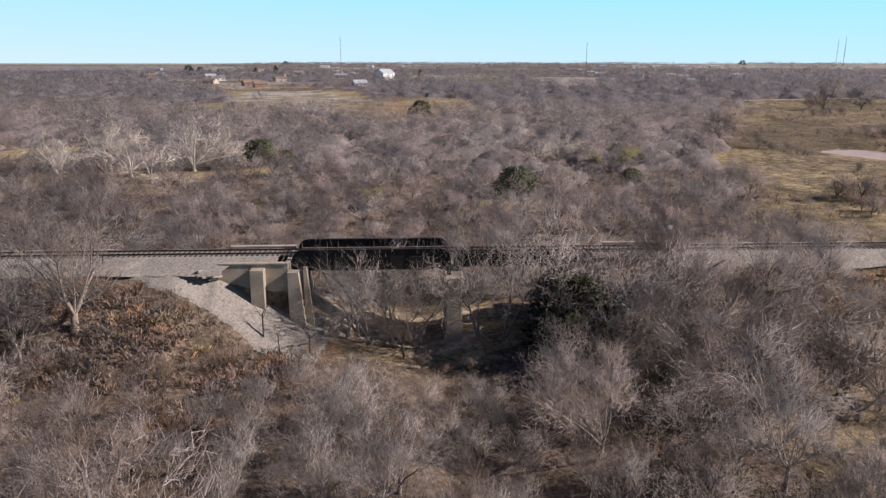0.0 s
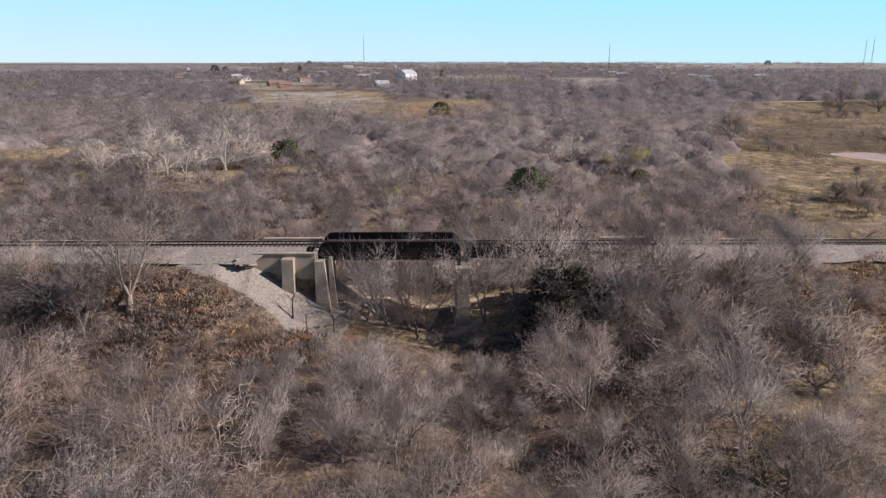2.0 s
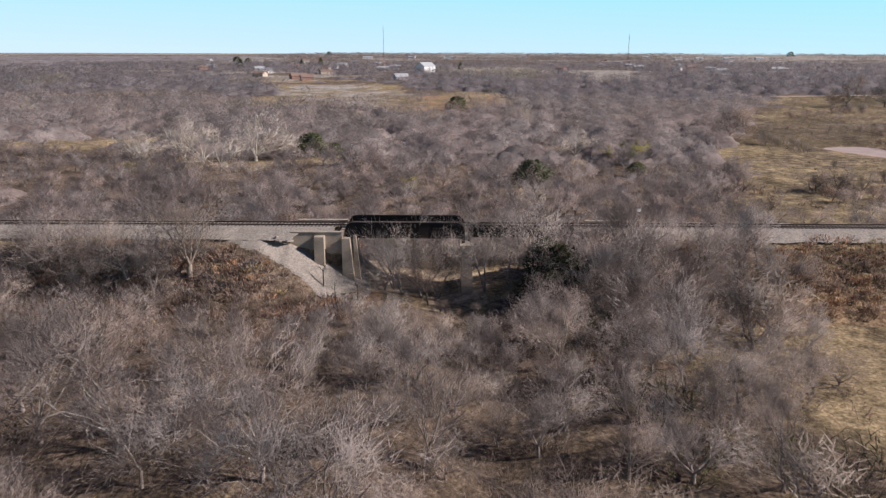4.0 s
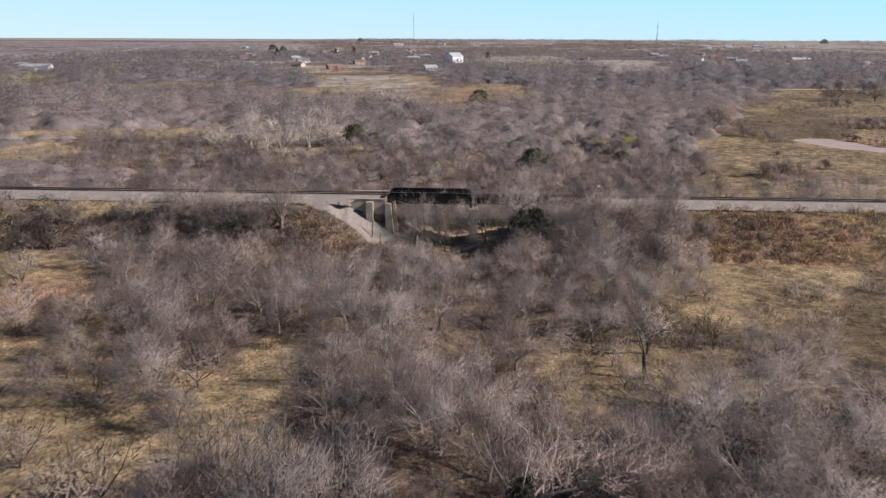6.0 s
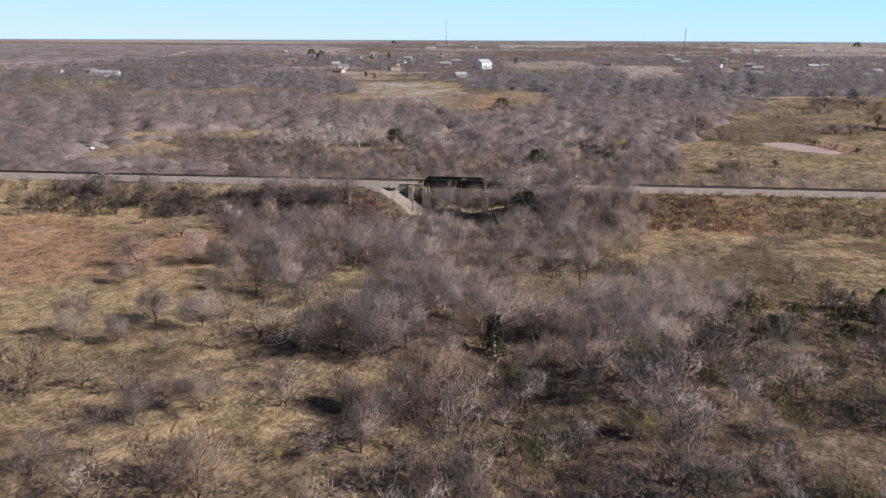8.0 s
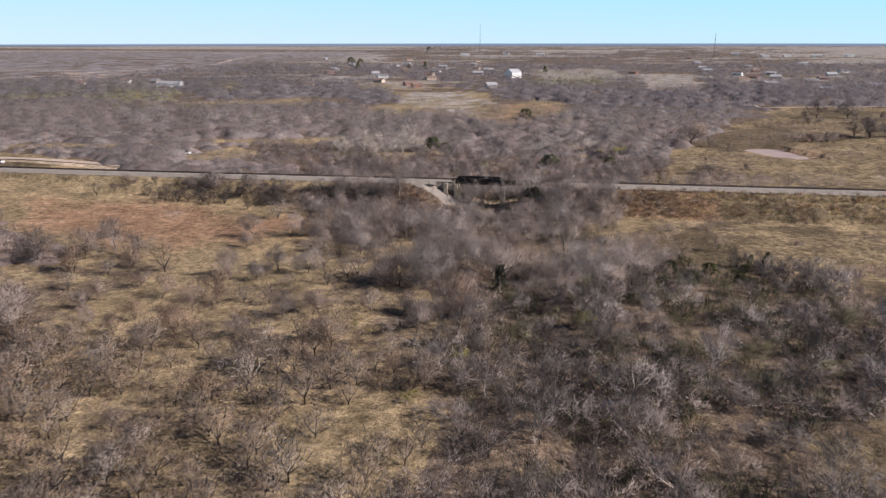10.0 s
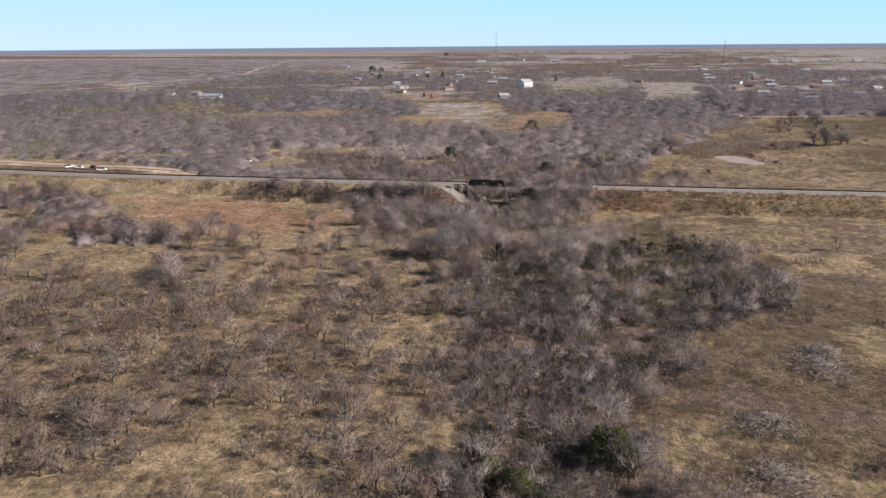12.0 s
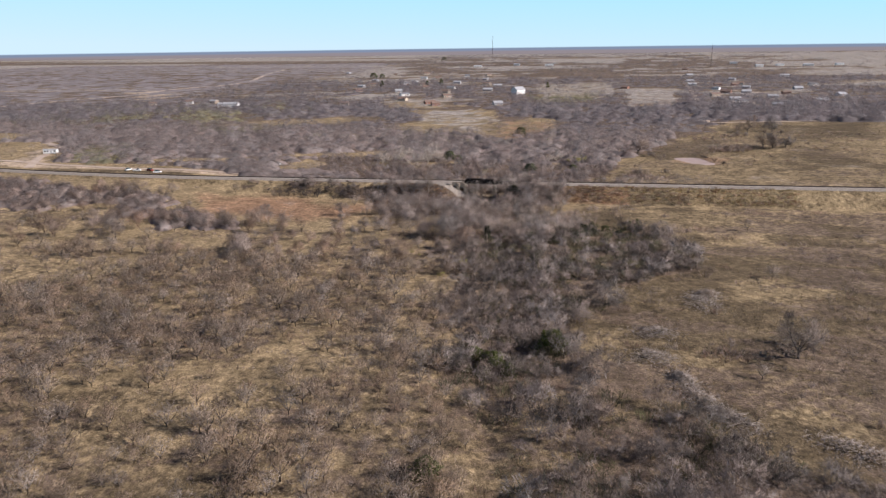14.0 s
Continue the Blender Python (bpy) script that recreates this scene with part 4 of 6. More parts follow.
plant_all("edge_wood", whole(EDGE_TREES), p, TWIG_MID, "leafless grey-brown woodland beyond the railway line", "woods")
canopy_mass("edge_canopy", p, 1.2, TWIG_MID, "grey-brown mass of inner twigs of the woodland", share=0.34)
lx_, ly_ = scatter(-75, 22, 81, 93, 3.8, lambda x, y: 0.85 * off_line(x, y, 6.5))
plant_all("line_thicket", whole(SMALL_TREES), placed(lx_, ly_, rng.uniform(0.8, 1.5, len(lx_)), 4), TWIG_FAR, "grey leafless shrubs crowding behind the railway line", "thicket")
lx_, ly_ = scatter(40, 150, 80, 108, 4.6, lambda x, y: 0.6 * off_line(x, y, 6.5) * (y > track_y(x)) * step(0.3, 0.55, field(x, y, 9, 48)) * step(34, 8, y - track_y(x)))
plant_all("lineside_shrubs", whole(SMALL_TREES), placed(lx_, ly_, rng.uniform(0.6, 1.3, len(lx_)), 4), TWIG_FAR, "brown leafless shrubs along the meadow side of the line", "shrubs")
mx_, my_ = scatter(-600, 320, 175, 340, 8.4, north)
p = placed(mx_, my_, 0.75 + 0.7 * field(mx_, my_, 24, 18) * rng.uniform(0.7, 1.3, len(mx_)), 4)
plant_all("middle_wood", whole(LIGHT_TREES), p, TWIG_MID, "leafless grey-brown woodland rolling away from the line", "woods")
canopy_mass("middle_canopy", p, 1.7, TWIG_MID, "grey-brown mass of inner twigs of the middle woods")
def far_size(x, y):
    return (0.75 + 0.7 * field(x, y, 40, 19) * rng.uniform(0.7, 1.3, len(x))) * np.where((x > 160) & (y < 640) & (y > 450), 1.5, 1.0)


fx_, fy_ = scatter(-900, 560, 340, 620, 10.7, north)
p = placed(fx_, fy_, far_size(fx_, fy_), 4)
plant_all("far_woods", whole(FAR_TREES), p, TWIG_HAZE, "leafless grey-brown woods well beyond the railway line", "woods")
canopy_mass("far_canopy", p, 2.5, TWIG_HAZE, "grey-brown mass of inner twigs of the far woods")
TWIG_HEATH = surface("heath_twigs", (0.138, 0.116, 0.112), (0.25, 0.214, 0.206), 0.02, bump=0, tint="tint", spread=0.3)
TWIG_OLIVE = surface("olive_twigs", (0.19, 0.168, 0.095), (0.37, 0.33, 0.2), 0.3, bump=0, translucent=0.45, tint="tint", spread=0.35)
bud_x, bud_y = scatter(-620, 60, 100, 780, 8.0, lambda x, y: in_view(x, y) * np.maximum(0.5 * budding(x, y), 0.25 * north(x, y) * step(0.5, 0.65, mottle(x, y, 80, 78)) * (y > 230) * (y < 600)))
p = placed(bud_x, bud_y, 0.6 + 0.5 * rng.uniform(0, 1, len(bud_x)), 4)
plant_all("budding_woods", whole(FAR_TREES), p, TWIG_OLIVE, "small trees with an olive haze of early buds", "woods")
canopy_mass("budding_canopy", p, 1.8, TWIG_OLIVE, "olive mass of inner twigs of the budding trees")
gx_, gy_ = scatter(-1300, 1000, 620, 1300, 12.5, north)
heath = lambda x, y: step(0, 260, -x - 420 - 0.1 * (y - 800)) * in_view(x, y) * step(0.22, 0.4, mottle(x, y * 2.2, 150, 79))
hx, hy = scatter(-2300, -380, 560, 2600, 40, lambda x, y: heath(x, y) * 0.9)
plant_all("plain_scrub", whole(DIM_TREES), placed(hx, hy, rng.uniform(0.6, 1.1, len(hx)), 3), TWIG_HAZE, "low leafless scrub spread over the far plain", "scrub")
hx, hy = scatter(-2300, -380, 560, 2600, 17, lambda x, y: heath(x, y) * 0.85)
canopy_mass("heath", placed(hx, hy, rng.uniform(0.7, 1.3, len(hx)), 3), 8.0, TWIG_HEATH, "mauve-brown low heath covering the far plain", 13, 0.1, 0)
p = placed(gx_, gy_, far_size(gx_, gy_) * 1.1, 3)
plant_all("distant_woods", whole(DIM_TREES), p, TWIG_HAZE, "leafless woods beside the town and beyond", "woods")
canopy_mass("distant_canopy", p, 4.2, TWIG_HAZE, "grey mass of inner twigs of the distant woods", 5.5, crowding=4)
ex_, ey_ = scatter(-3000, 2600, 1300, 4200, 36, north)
plant_all("horizon_woods", whole(DIM_TREES), placed(ex_, ey_, far_size(ex_, ey_) * 1.6, 3), TWIG_HAZE, "leafless woods fading into the distance", "woods")

# ---- railway ----
def track_pose(x, z=0.0, side=0.0):
    """A pose on the line's middle at x, with x along the rails."""
    dy = float(track_y(np.float64(x + 0.5)) - track_y(np.float64(x - 0.5)))
    a = math.atan2(dy, 1)
    return pose(x - side * math.sin(a), float(track_y(np.float64(x))) + side * math.cos(a), z, 0, 0, math.degrees(a))


def sweep(profile, xs, material, name, label, closed=True):
    """A profile of (side, height) swept along the line."""
    frames_ = [track_pose(x) for x in xs]
    pts = np.array([[tuple(f @ Vector((0, s, h))) for s, h in profile] for f in frames_])
    n, k = len(xs), len(profile)
    idx = np.arange(n * k).reshape(n, k)
    nxt = np.roll(idx, -1, 1) if closed else idx[:, 1:]
    cur = idx if closed else idx[:, :-1]
    quads = np.stack([cur[:-1], cur[1:], nxt[1:], nxt[:-1]], -1).reshape(-1, 4)
    return new(name, mesh_from(name, pts.reshape(-1, 3), quads, material))


railway = thing("railway_track", pose(0, 0, 0), "single railway track with dark rails and wooden ties on ballast", "railway track", kind="structure")
LEFT_END, RIGHT_END = -700, 700
line = np.concatenate([np.arange(LEFT_END, -160, 12), np.arange(-160, 161, 4), np.arange(172, RIGHT_END, 12)]).astype(float)
for side in (-0.755, 0.755):
    rail = sweep([(side - 0.075, -0.17), (side - 0.075, -0.15), (side - 0.012, -0.13), (side - 0.012, -0.05), (side - 0.037, -0.04), (side - 0.037, 0), (side + 0.037, 0), (side + 0.037, -0.04),
                  (side + 0.012, -0.05), (side + 0.012, -0.13), (side + 0.075, -0.15), (side + 0.075, -0.17)], line, RAIL, "rail", "")
    rail.parent = railway


def ballast_bed(name, x0, x1):
    bm = bmesh.new()
    xs = np.arange(x0, x1 + 0.1, 1.0 if x1 - x0 < 200 else 1.5)
    rows = []
    for x in xs:
        f = track_pose(float(x))
        row = []
        for s, h in ((-4.5, -1.42), (-3.6, -0.95), (-2.6, -0.42), (-1.9, -0.26), (-0.6, -0.22), (0.6, -0.22), (1.9, -0.26), (2.6, -0.42), (3.6, -0.95), (4.5, -1.42)):
            jit = 0.16 if abs(s) > 2 else 0.03
            if -23.2 < x < 26.6 and abs(s) > 2.5:
                s, h, jit = math.copysign(2.54 + abs(s) * 0.005, s), -0.5 - 0.02 * abs(s), 0.0
            q = f @ Vector((0, s + rng.uniform(-jit, jit) * 1.5, h + rng.uniform(-jit, jit) * 0.5))
            row.append(bm.verts.new(q))
        rows.append(row)
    for a, b in zip(rows, rows[1:]):
        for i in range(len(a) - 1):
            bm.faces.new((a[i], b[i], b[i + 1], a[i + 1]))
    tagged(part(name, bm, BALLAST), "pale grey crushed-stone ballast under the track", "ballast", kind="structure")


ballast_bed("ballast_west", -400, -16.5)
ballast_bed("ballast_east", 16.0, 400)

# ties: the ones by the bridge singly, the others joined
tie_mesh = bpy.data.meshes.new("tie")
bm = boxed(-0.115, 0.115, -1.3, 1.3, -0.34, -0.165, 0.012)
bm.to_mesh(tie_mesh)
bm.free()
tie_mesh.materials.append(TIE)
PITCH = 0.54
for i in range(-150, 150):
    ob = new("tie", tie_mesh)
    ob.parent = railway
    ob.matrix_basis = track_pose(i * PITCH + 5, rng.uniform(-0.015, 0.01), rng.uniform(-0.06, 0.06)) @ pose(0, 0, 0, 0, 0, rng.uniform(-1.2, 1.2))
tv = np.array([(x, y, z) for x in (-0.115, 0.115) for y in (-1.3, 1.3) for z in (-0.34, -0.165)], np.float32)
tf = np.array([(1, 5, 7), (1, 7, 3), (0, 1, 3), (0, 3, 2), (4, 6, 7), (4, 7, 5), (0, 4, 5), (0, 5, 1), (2, 3, 7), (2, 7, 6)], np.int32)
tp = []
for i in list(range(-620, -150)) + list(range(150, 620)):
    x = i * PITCH + 5
    tp.append((x, float(track_y(np.float64(x))), 0, 1, math.atan(SLOPE), rng.uniform(0, 1), 0))
far_ties = plant_all("far_ties", [(tv, tf)], np.array(tp), TIE, "dark wooden ties further along the line", "")
far_ties.parent = railway

# ---- bridge ----
BR = track_pose(0.0)


def girder(length, depth, radius):
    """A riveted plate girder with rounded top corners: web, flanges and stiffeners, its top at z 0, from x 0 to length."""
    outline = [(0, -depth)]
    for k in range(7):
        a = math.pi - k * math.pi / 12
        outline.append((radius + radius * math.cos(a), -radius + radius * math.sin(a)))
    for k in range(7):
        a = math.pi / 2 - k * math.pi / 12
        outline.append((length - radius + radius * math.cos(a), -radius + radius * math.sin(a)))
    outline.append((length, -depth))
    web = bmesh.new()
    front = [web.verts.new((x, -0.012, z)) for x, z in outline]
    back = [web.verts.new((x, 0.012, z)) for x, z in outline]
    web.faces.new(front), web.faces.new(back[::-1])
    for i in range(len(outline)):
        j = (i + 1) % len(outline)
        web.faces.new((front[j], front[i], back[i], back[j]))
    flange = bmesh.new()
    rows = []
    for i, (x, z) in enumerate(outline):
        ax, az = outline[max(i - 1, 0)]
        bx, bz = outline[min(i + 1, len(outline) - 1)]
        n = Vector((-(bz - az), 0, bx - ax)).normalized()
        rows.append([flange.verts.new((x + n.x * o, y, z + n.z * o)) for y, o in ((-0.2, 0.002), (-0.2, 0.035), (0.2, 0.035), (0.2, 0.002))])
    for a, b in zip(rows, rows[1:]):
        for i in range(4):
            j = (i + 1) % 4
            flange.faces.new((a[i], a[j], b[j], b[i]))
    low = boxed(0, length, -0.2, 0.2, -depth - 0.035, -depth - 0.002)
    return web, flange, low


bridge = thing("girder_bridge", BR, "dark rusted through plate girder railway span with rounded ends", "bridge")
SPAN0, SPAN1, TOP, DEPTH = -16.0, 0.7, 0.62, 2.2
for side in (-2.35, 2.35):
    web, flange, low = girder(SPAN1 - SPAN0, DEPTH, 1.15)
    g = part("girder", web, RUST, bridge, "", pose(SPAN0, side, TOP))
    part("top_flange", flange, RUST, g)
    part("bottom_flange", low, RUST, g)
    for k in range(9):
        x = 0.35 + k * (SPAN1 - SPAN0 - 0.7) / 8
        drop = 0.0 if 1.2 < x < SPAN1 - SPAN0 - 1.2 else 0.75
        for face in (-1, 1):
            part("stiffener", boxed(x - 0.012, x + 0.012, face * 0.016 if face > 0 else -0.13, 0.13 if face > 0 else -0.016, -DEPTH + 0.02, -0.03 - drop), RUST, g)
for k in range(5):
    x = SPAN0 + 0.4 + k * (SPAN1 - SPAN0 - 0.8) / 4
    part("floor_beam", boxed(x - 0.15, x + 0.15, -2.3, 2.3, -1.4, -0.75), RUST, bridge)
    for side in (-1, 1):
        brace = bmesh.new()
        tri = [(side * 2.3, -0.72), (side * 1.65, -0.72), (side * 2.3, 0.5)]
        a = [brace.verts.new((x - 0.04, y, z)) for y, z in tri]
        b = [brace.verts.new((x + 0.04, y, z)) for y, z in tri]
        brace.faces.new(a), brace.faces.new(b[::-1])
        for i in range(3):
            j = (i + 1) % 3
            brace.faces.new((a[i], b[i], b[j], a[j]))
        part("knee_brace", brace, RAIL, bridge)
for side in (-0.85, 0.85):
    part("stringer", boxed(SPAN0, SPAN1, side - 0.12, side + 0.12, -0.74, -0.345), RUST, bridge)

# Plate and side planks, not seen but added to stop sun between the ties.
part("sun_stop_plate", boxed(SPAN0 + 0.1, SPAN1 - 0.1, -1.28, 1.28, -0.37, -0.35), RUST, bridge)
for side in (-1.78, 1.78):
    part("walkway", boxed(SPAN0 + 0.5, SPAN1 - 0.5, side - 0.42, side + 0.42, -0.3, -0.25, 0.01), TIE, bridge, "dark planks added to block light")

deck_span = thing("deck_girder_span", BR, "dark rusted deck girder span under the track", "bridge")
for side in (-1.0, 1.0):
    web, flange, low = girder(15.4, 1.35, 0.05)
    g = part("girder", web, RUST, deck_span, "", pose(1.3, side, -0.4))
    part("top_flange", flange, RUST, g)
    part("bottom_flange", low, RUST, g)
    for k in range(10):
        x = 0.3 + k * 14.8 / 9
        part("stiffener", boxed(x - 0.012, x + 0.012, -0.13 if side < 0 else 0.016, -0.016 if side < 0 else 0.13, -1.33, -0.03), RUST, g)
for k in range(4):
    x = 2.0 + k * 4.6
    part("cross_frame", boxed(x - 0.05, x + 0.05, -0.95, 0.95, -1.6, -0.5), RUST, deck_span)


def abutment(sign, x_face, x_wing, label):
    """Breast wall, two end piers with a battered face, wing walls along the line and a buttress on the near one."""
    ab = thing("abutment", BR @ pose(x_face, 0, 0, 0, 0, 0 if sign > 0 else 180), label, "abutment")
    w = abs(x_face - x_wing)
    near = -1 if sign > 0 else 1
    part("breast_wall", boxed(-1.2, -0.35, -2.75, 2.75, -9.6, -2.2, 0.03, 0.35), CONCRETE, ab)
    part("back_wall", boxed(-1.45, -0.95, -2.75, 2.75, -2.2, -0.45, 0.03), CONCRETE, ab)
    for side in (-1, 1):
        y0, y1 = sorted((side * 2.78, side * 3.95))
        part("end_pier", boxed(-1.15, 0.0, y0, y1, -9.7, -1.35 if side == near else -1.0, 0.03, 0.75), CONCRETE, ab)
        top = -0.72 if side == near else -0.3
        y0, y1 = sorted((side * 2.6, side * 3.0))
        part("wing_wall", boxed(-w, -1.17, y0, y1, -9.2, top, 0.025), CONCRETE, ab)
        y0, y1 = sorted((side * 2.5, side * 3.12))
        part("coping", boxed(-w + 0.1, -1.12, y0, y1, top + 0.004, top + 0.16, 0.02), CONCRETE, ab)
        y0, y1 = sorted((side * 3.0, side * 4.2))
        part("buttress", boxed(-w * 0.5 - 0.7, -w * 0.5 + 0.7, y0, y1, -9.2, -1.05, 0.03), CONCRETE, ab)
    y0, y1 = sorted((near * 2.75, near * 3.3))
    part("front_slab", boxed(0.42, 0.78, y0, y1, -9.0, -1.05, 0.02, 0.7), CONCRETE, ab)
    return ab


abutment(1, -15.2, -23.7, "weathered tan concrete abutment with buttress and wing walls")
abutment(-1, 17.2, 27.0, "weathered concrete abutment half hidden by bare trees")

pier = thing("bridge_pier", BR, "pale concrete bridge pier between the two spans", "pier")
part("shaft", boxed(0.25, 1.75, -3.6, 3.6, -11, -2.75, 0.05, 0.25), CONCRETE, pier)
part("cap", boxed(0.05, 2.0, -3.85, 3.85, -2.746, -2.25, 0.04), CONCRETE, pier)
for side in (-2.35, 2.35):
    part("bearing", boxed(0.35, 0.75, side - 0.25, side + 0.25, -2.246, -1.63, 0.02), RUST, pier)
for side in (-1.0, 1.0):
    part("bearing", boxed(1.25, 1.65, side - 0.25, side + 0.25, -2.246, -1.8, 0.02), RUST, pier)


def spill(name, mask, x0, x1, y0, y1, step_, lift, material, label, category):
    """A thin uneven layer of loose material that follows the ground where mask holds."""
    xs, ys = np.arange(x0, x1, step_), np.arange(y0, y1, step_)
    gx, gy = np.meshgrid(xs, ys)
    x, y = gx.ravel() + rng.uniform(-0.15, 0.15, gx.size) * step_, gy.ravel() + rng.uniform(-0.15, 0.15, gx.size) * step_
    keep = mask(x, y)
    z = ground_z(x, y) + np.where(keep, lift + rng.uniform(-0.05, 0.05, x.size), -0.12)
    i = np.arange(x.size).reshape(len(ys), len(xs))
    q = np.stack([i[:-1, :-1], i[:-1, 1:], i[1:, 1:], i[1:, :-1]], -1).reshape(-1, 4)
    q = q[keep[q].any(1)]
    return tagged(new(name, mesh_from(name, np.stack([x, y, z], -1), q, material)), label, category, kind="stuff")


def fan(x, y):
    d = y - track_y(x)
    reach = 3.9 + 0.24 * np.clip(x + 36, 0, 24) + 1.8 * (field(x, y, 3.5, 61) - 0.5)
    return (d < -2.9) & (-d < reach) & (x > -60) & (x < -12.2)


spill("ballast_spill", fan, -62, -11, 58, 73, 0.3, 0.09, BALLAST, "loose grey ballast spilling down beside the abutment", "gravel")

# ---- trees that stand out ----
def cedar_mesh(seed, height, width, count, cone=1.0, needles=NEEDLE):
    """An evergreen of many small sprays round a stem."""
    g = Growth(seed)
    r = g.r
    g.limb(Vector((0, 0, -0.3)), Vector((0, 0, height * 0.9)), height * 0.02, 0.02, 5)
    for _ in range(count):
        u = r.random() ** (1.3 if cone > 0.5 else 0.9)
        reach = width / 2 * ((1 - u) ** (0.75 * cone)) * (0.45 + 0.55 * math.sqrt(r.random()))
        a = r.uniform(0, 2 * math.pi)
        reach *= 1 + 0.28 * math.sin(3 * a + 9 * u + seed)
        p = Vector((reach * math.cos(a), reach * math.sin(a), height * (0.05 + 0.95 * u)))
        w = Vector((math.cos(a), math.sin(a), r.uniform(-0.2, 1.1))).normalized()
        g.sliver(p, g.turn(w, r.uniform(0, 50)), r.uniform(0.3, 0.7), r.uniform(0.07, 0.16))
    arr = lambda v, dt: np.array([tuple(c) for c in v], dt)
    return tree_mesh("cedar", (arr(g.wood, np.float32), arr(g.wood_f, np.int32)), (arr(g.twig, np.float32), arr(g.twig_f, np.int32)), BARK, needles)


def stand(meshes, places, label, name, category="tree", group=""):
    """Places (x, y, size) of one kind, each a thing of its own."""
    for i, (x, y, s) in enumerate(places):
        tree(meshes[i % len(meshes)], pose(x, y, float(ground_z(x, y)), 0, 0, 57 * i % 360) @ Matrix.Scale(s, 4), label, group, name, category)


cone_cedar = [cedar_mesh(s, 6, 4.2, 1300, 1.0) for s in (1, 2)]
bushy_cedar = [cedar_mesh(s, 4.5, 7.0, 1500, 0.45) for s in (3, 4)]
stand(cone_cedar, [(76, 6, 0.95), (73, 10, 0.6)], "dark green cedar standing among bare trees", "cedar_tree")
stand(bushy_cedar, [(31, -147, 1.2), (26, -143, 0.8), (47, -134, 1.25), (36, -150, 0.8)], "low green bushy cedar at the edge of the creek wood", "cedar_bush")
stand(cone_cedar, [(44, -131, 0.8), (33, -143, 0.7)], "dark green cedar in the creek wood", "cedar_tree")
stand(bushy_cedar, [(15, 144, 1.35), (-10, 321, 1.5), (-47, 183, 1.45), (42, 158, 0.8), (6, 183, 0.6), (26, -201, 1.0), (-41, 186, 0.8)], "low dark green bushy cedar among bare brush", "cedar_bush")
stand(bushy_cedar, [(-463, 1337, 2.6), (-445, 1345, 2.0), (-640, 2990, 3.4), (1180, 2900, 4.0)], "dark green tree clump near the horizon", "distant_cedar")
stand(cone_cedar, [(-230, 1010, 2.2), (-250, 980, 1.8), (-330, 960, 1.9), (-30, 960, 1.6)], "tall dark evergreen beside the houses", "evergreen_tree")

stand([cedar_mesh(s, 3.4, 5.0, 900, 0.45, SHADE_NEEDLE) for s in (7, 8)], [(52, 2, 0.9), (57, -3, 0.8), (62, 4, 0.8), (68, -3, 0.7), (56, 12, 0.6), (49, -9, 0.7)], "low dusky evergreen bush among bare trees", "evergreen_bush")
pale_wood, pale_twig = zip(*[bare_tree(s, 13, 7, 6, 3, 3, 0.045, 0.08, 1, 0.16, 60, haze=900, haze_len=0.06, haze_width=0.032) for s in (41, 42, 43)])
PALE_BARK = surface("pale_bark", (0.33, 0.285, 0.23), (0.62, 0.56, 0.48), 1.2)
pale = [tree_mesh("pale_tree", w, t, PALE_BARK, TWIG_PALE) for w, t in zip(pale_wood, pale_twig)]
stand(pale, [(-82, 175, 1.5), (-65, 157, 1.1), (-61, 174, 1.55), (-94, 172, 1.15), (-73, 166, 1.2), (-54, 180, 1.1), (-88, 163, 0.9)], "tall pale-barked leafless tree with crooked white limbs", "pale_tree")
stand(pale, [(30, 185, 1.05), (24, 181, 0.75)], "slender pale-barked leafless tree", "pale_tree")
buds = [tree_mesh("budding_tree", w, t, BARK, TWIG_BUD) for w, t in [bare_tree(s, 7, 4, 4, 2, 3, 0.03, haze=900, haze_width=0.045) for s in (51, 52)]]
stand(buds, [(38, 178, 0.8), (44, 176, 1.15), (48, 182, 1.0), (-14, 131, 0.8), (-83, 145, 0.7), (-11, 86, 1.15), (-16, -48, 0.42), (-12, -51, 0.36), (8, -62, 0.6), (2, -78, 0.5), (30, -40, 0.7)], "bare tree with a faint yellow-green haze of buds", "budding_tree")
big = [tree_mesh("big_tree", w, t, BARK, TWIG) for w, t in [bare_tree(s, 11, 6, 5, 3, 4, 0.02, 0.1, 1, 0.12, 62, haze=2600, haze_len=0.08, haze_width=0.0195) for s in (61, 62, 63)]]
DARK_TWIG = surface("dark_twigs", (0.13, 0.1, 0.083), (0.32, 0.26, 0.222), 1.3, bump=0, translucent=0.35, tint="object", spread=0.25)
SAPLING_TWIG = surface("sapling_twigs", (0.17, 0.12, 0.09), (0.38, 0.29, 0.225), 1.3, bump=0, translucent=0.35, tint="object", spread=0.25)
DARK_BARK = surface("dark_bark", (0.05, 0.04, 0.034), (0.15, 0.12, 0.1), 2.0)
thick = [tree_mesh("thick_tree", w, t, DARK_BARK, DARK_TWIG) for w, t in [bare_tree(s, 11, 6, 5, 2, 3, 0.05, 0.14, 1, 0.12, 60, haze=2200, haze_len=0.09, haze_width=0.045) for s in (64, 65)]]
stand(thick, [(112, -128, 1.4), (87, 226, 1.5), (187, 356, 1.5), (208, 360, 1.4), (182, 268, 1.2), (188, 262, 1.5), (197, 262, 1.3)], "lone spreading leafless tree in the dry meadow", "meadow_tree")
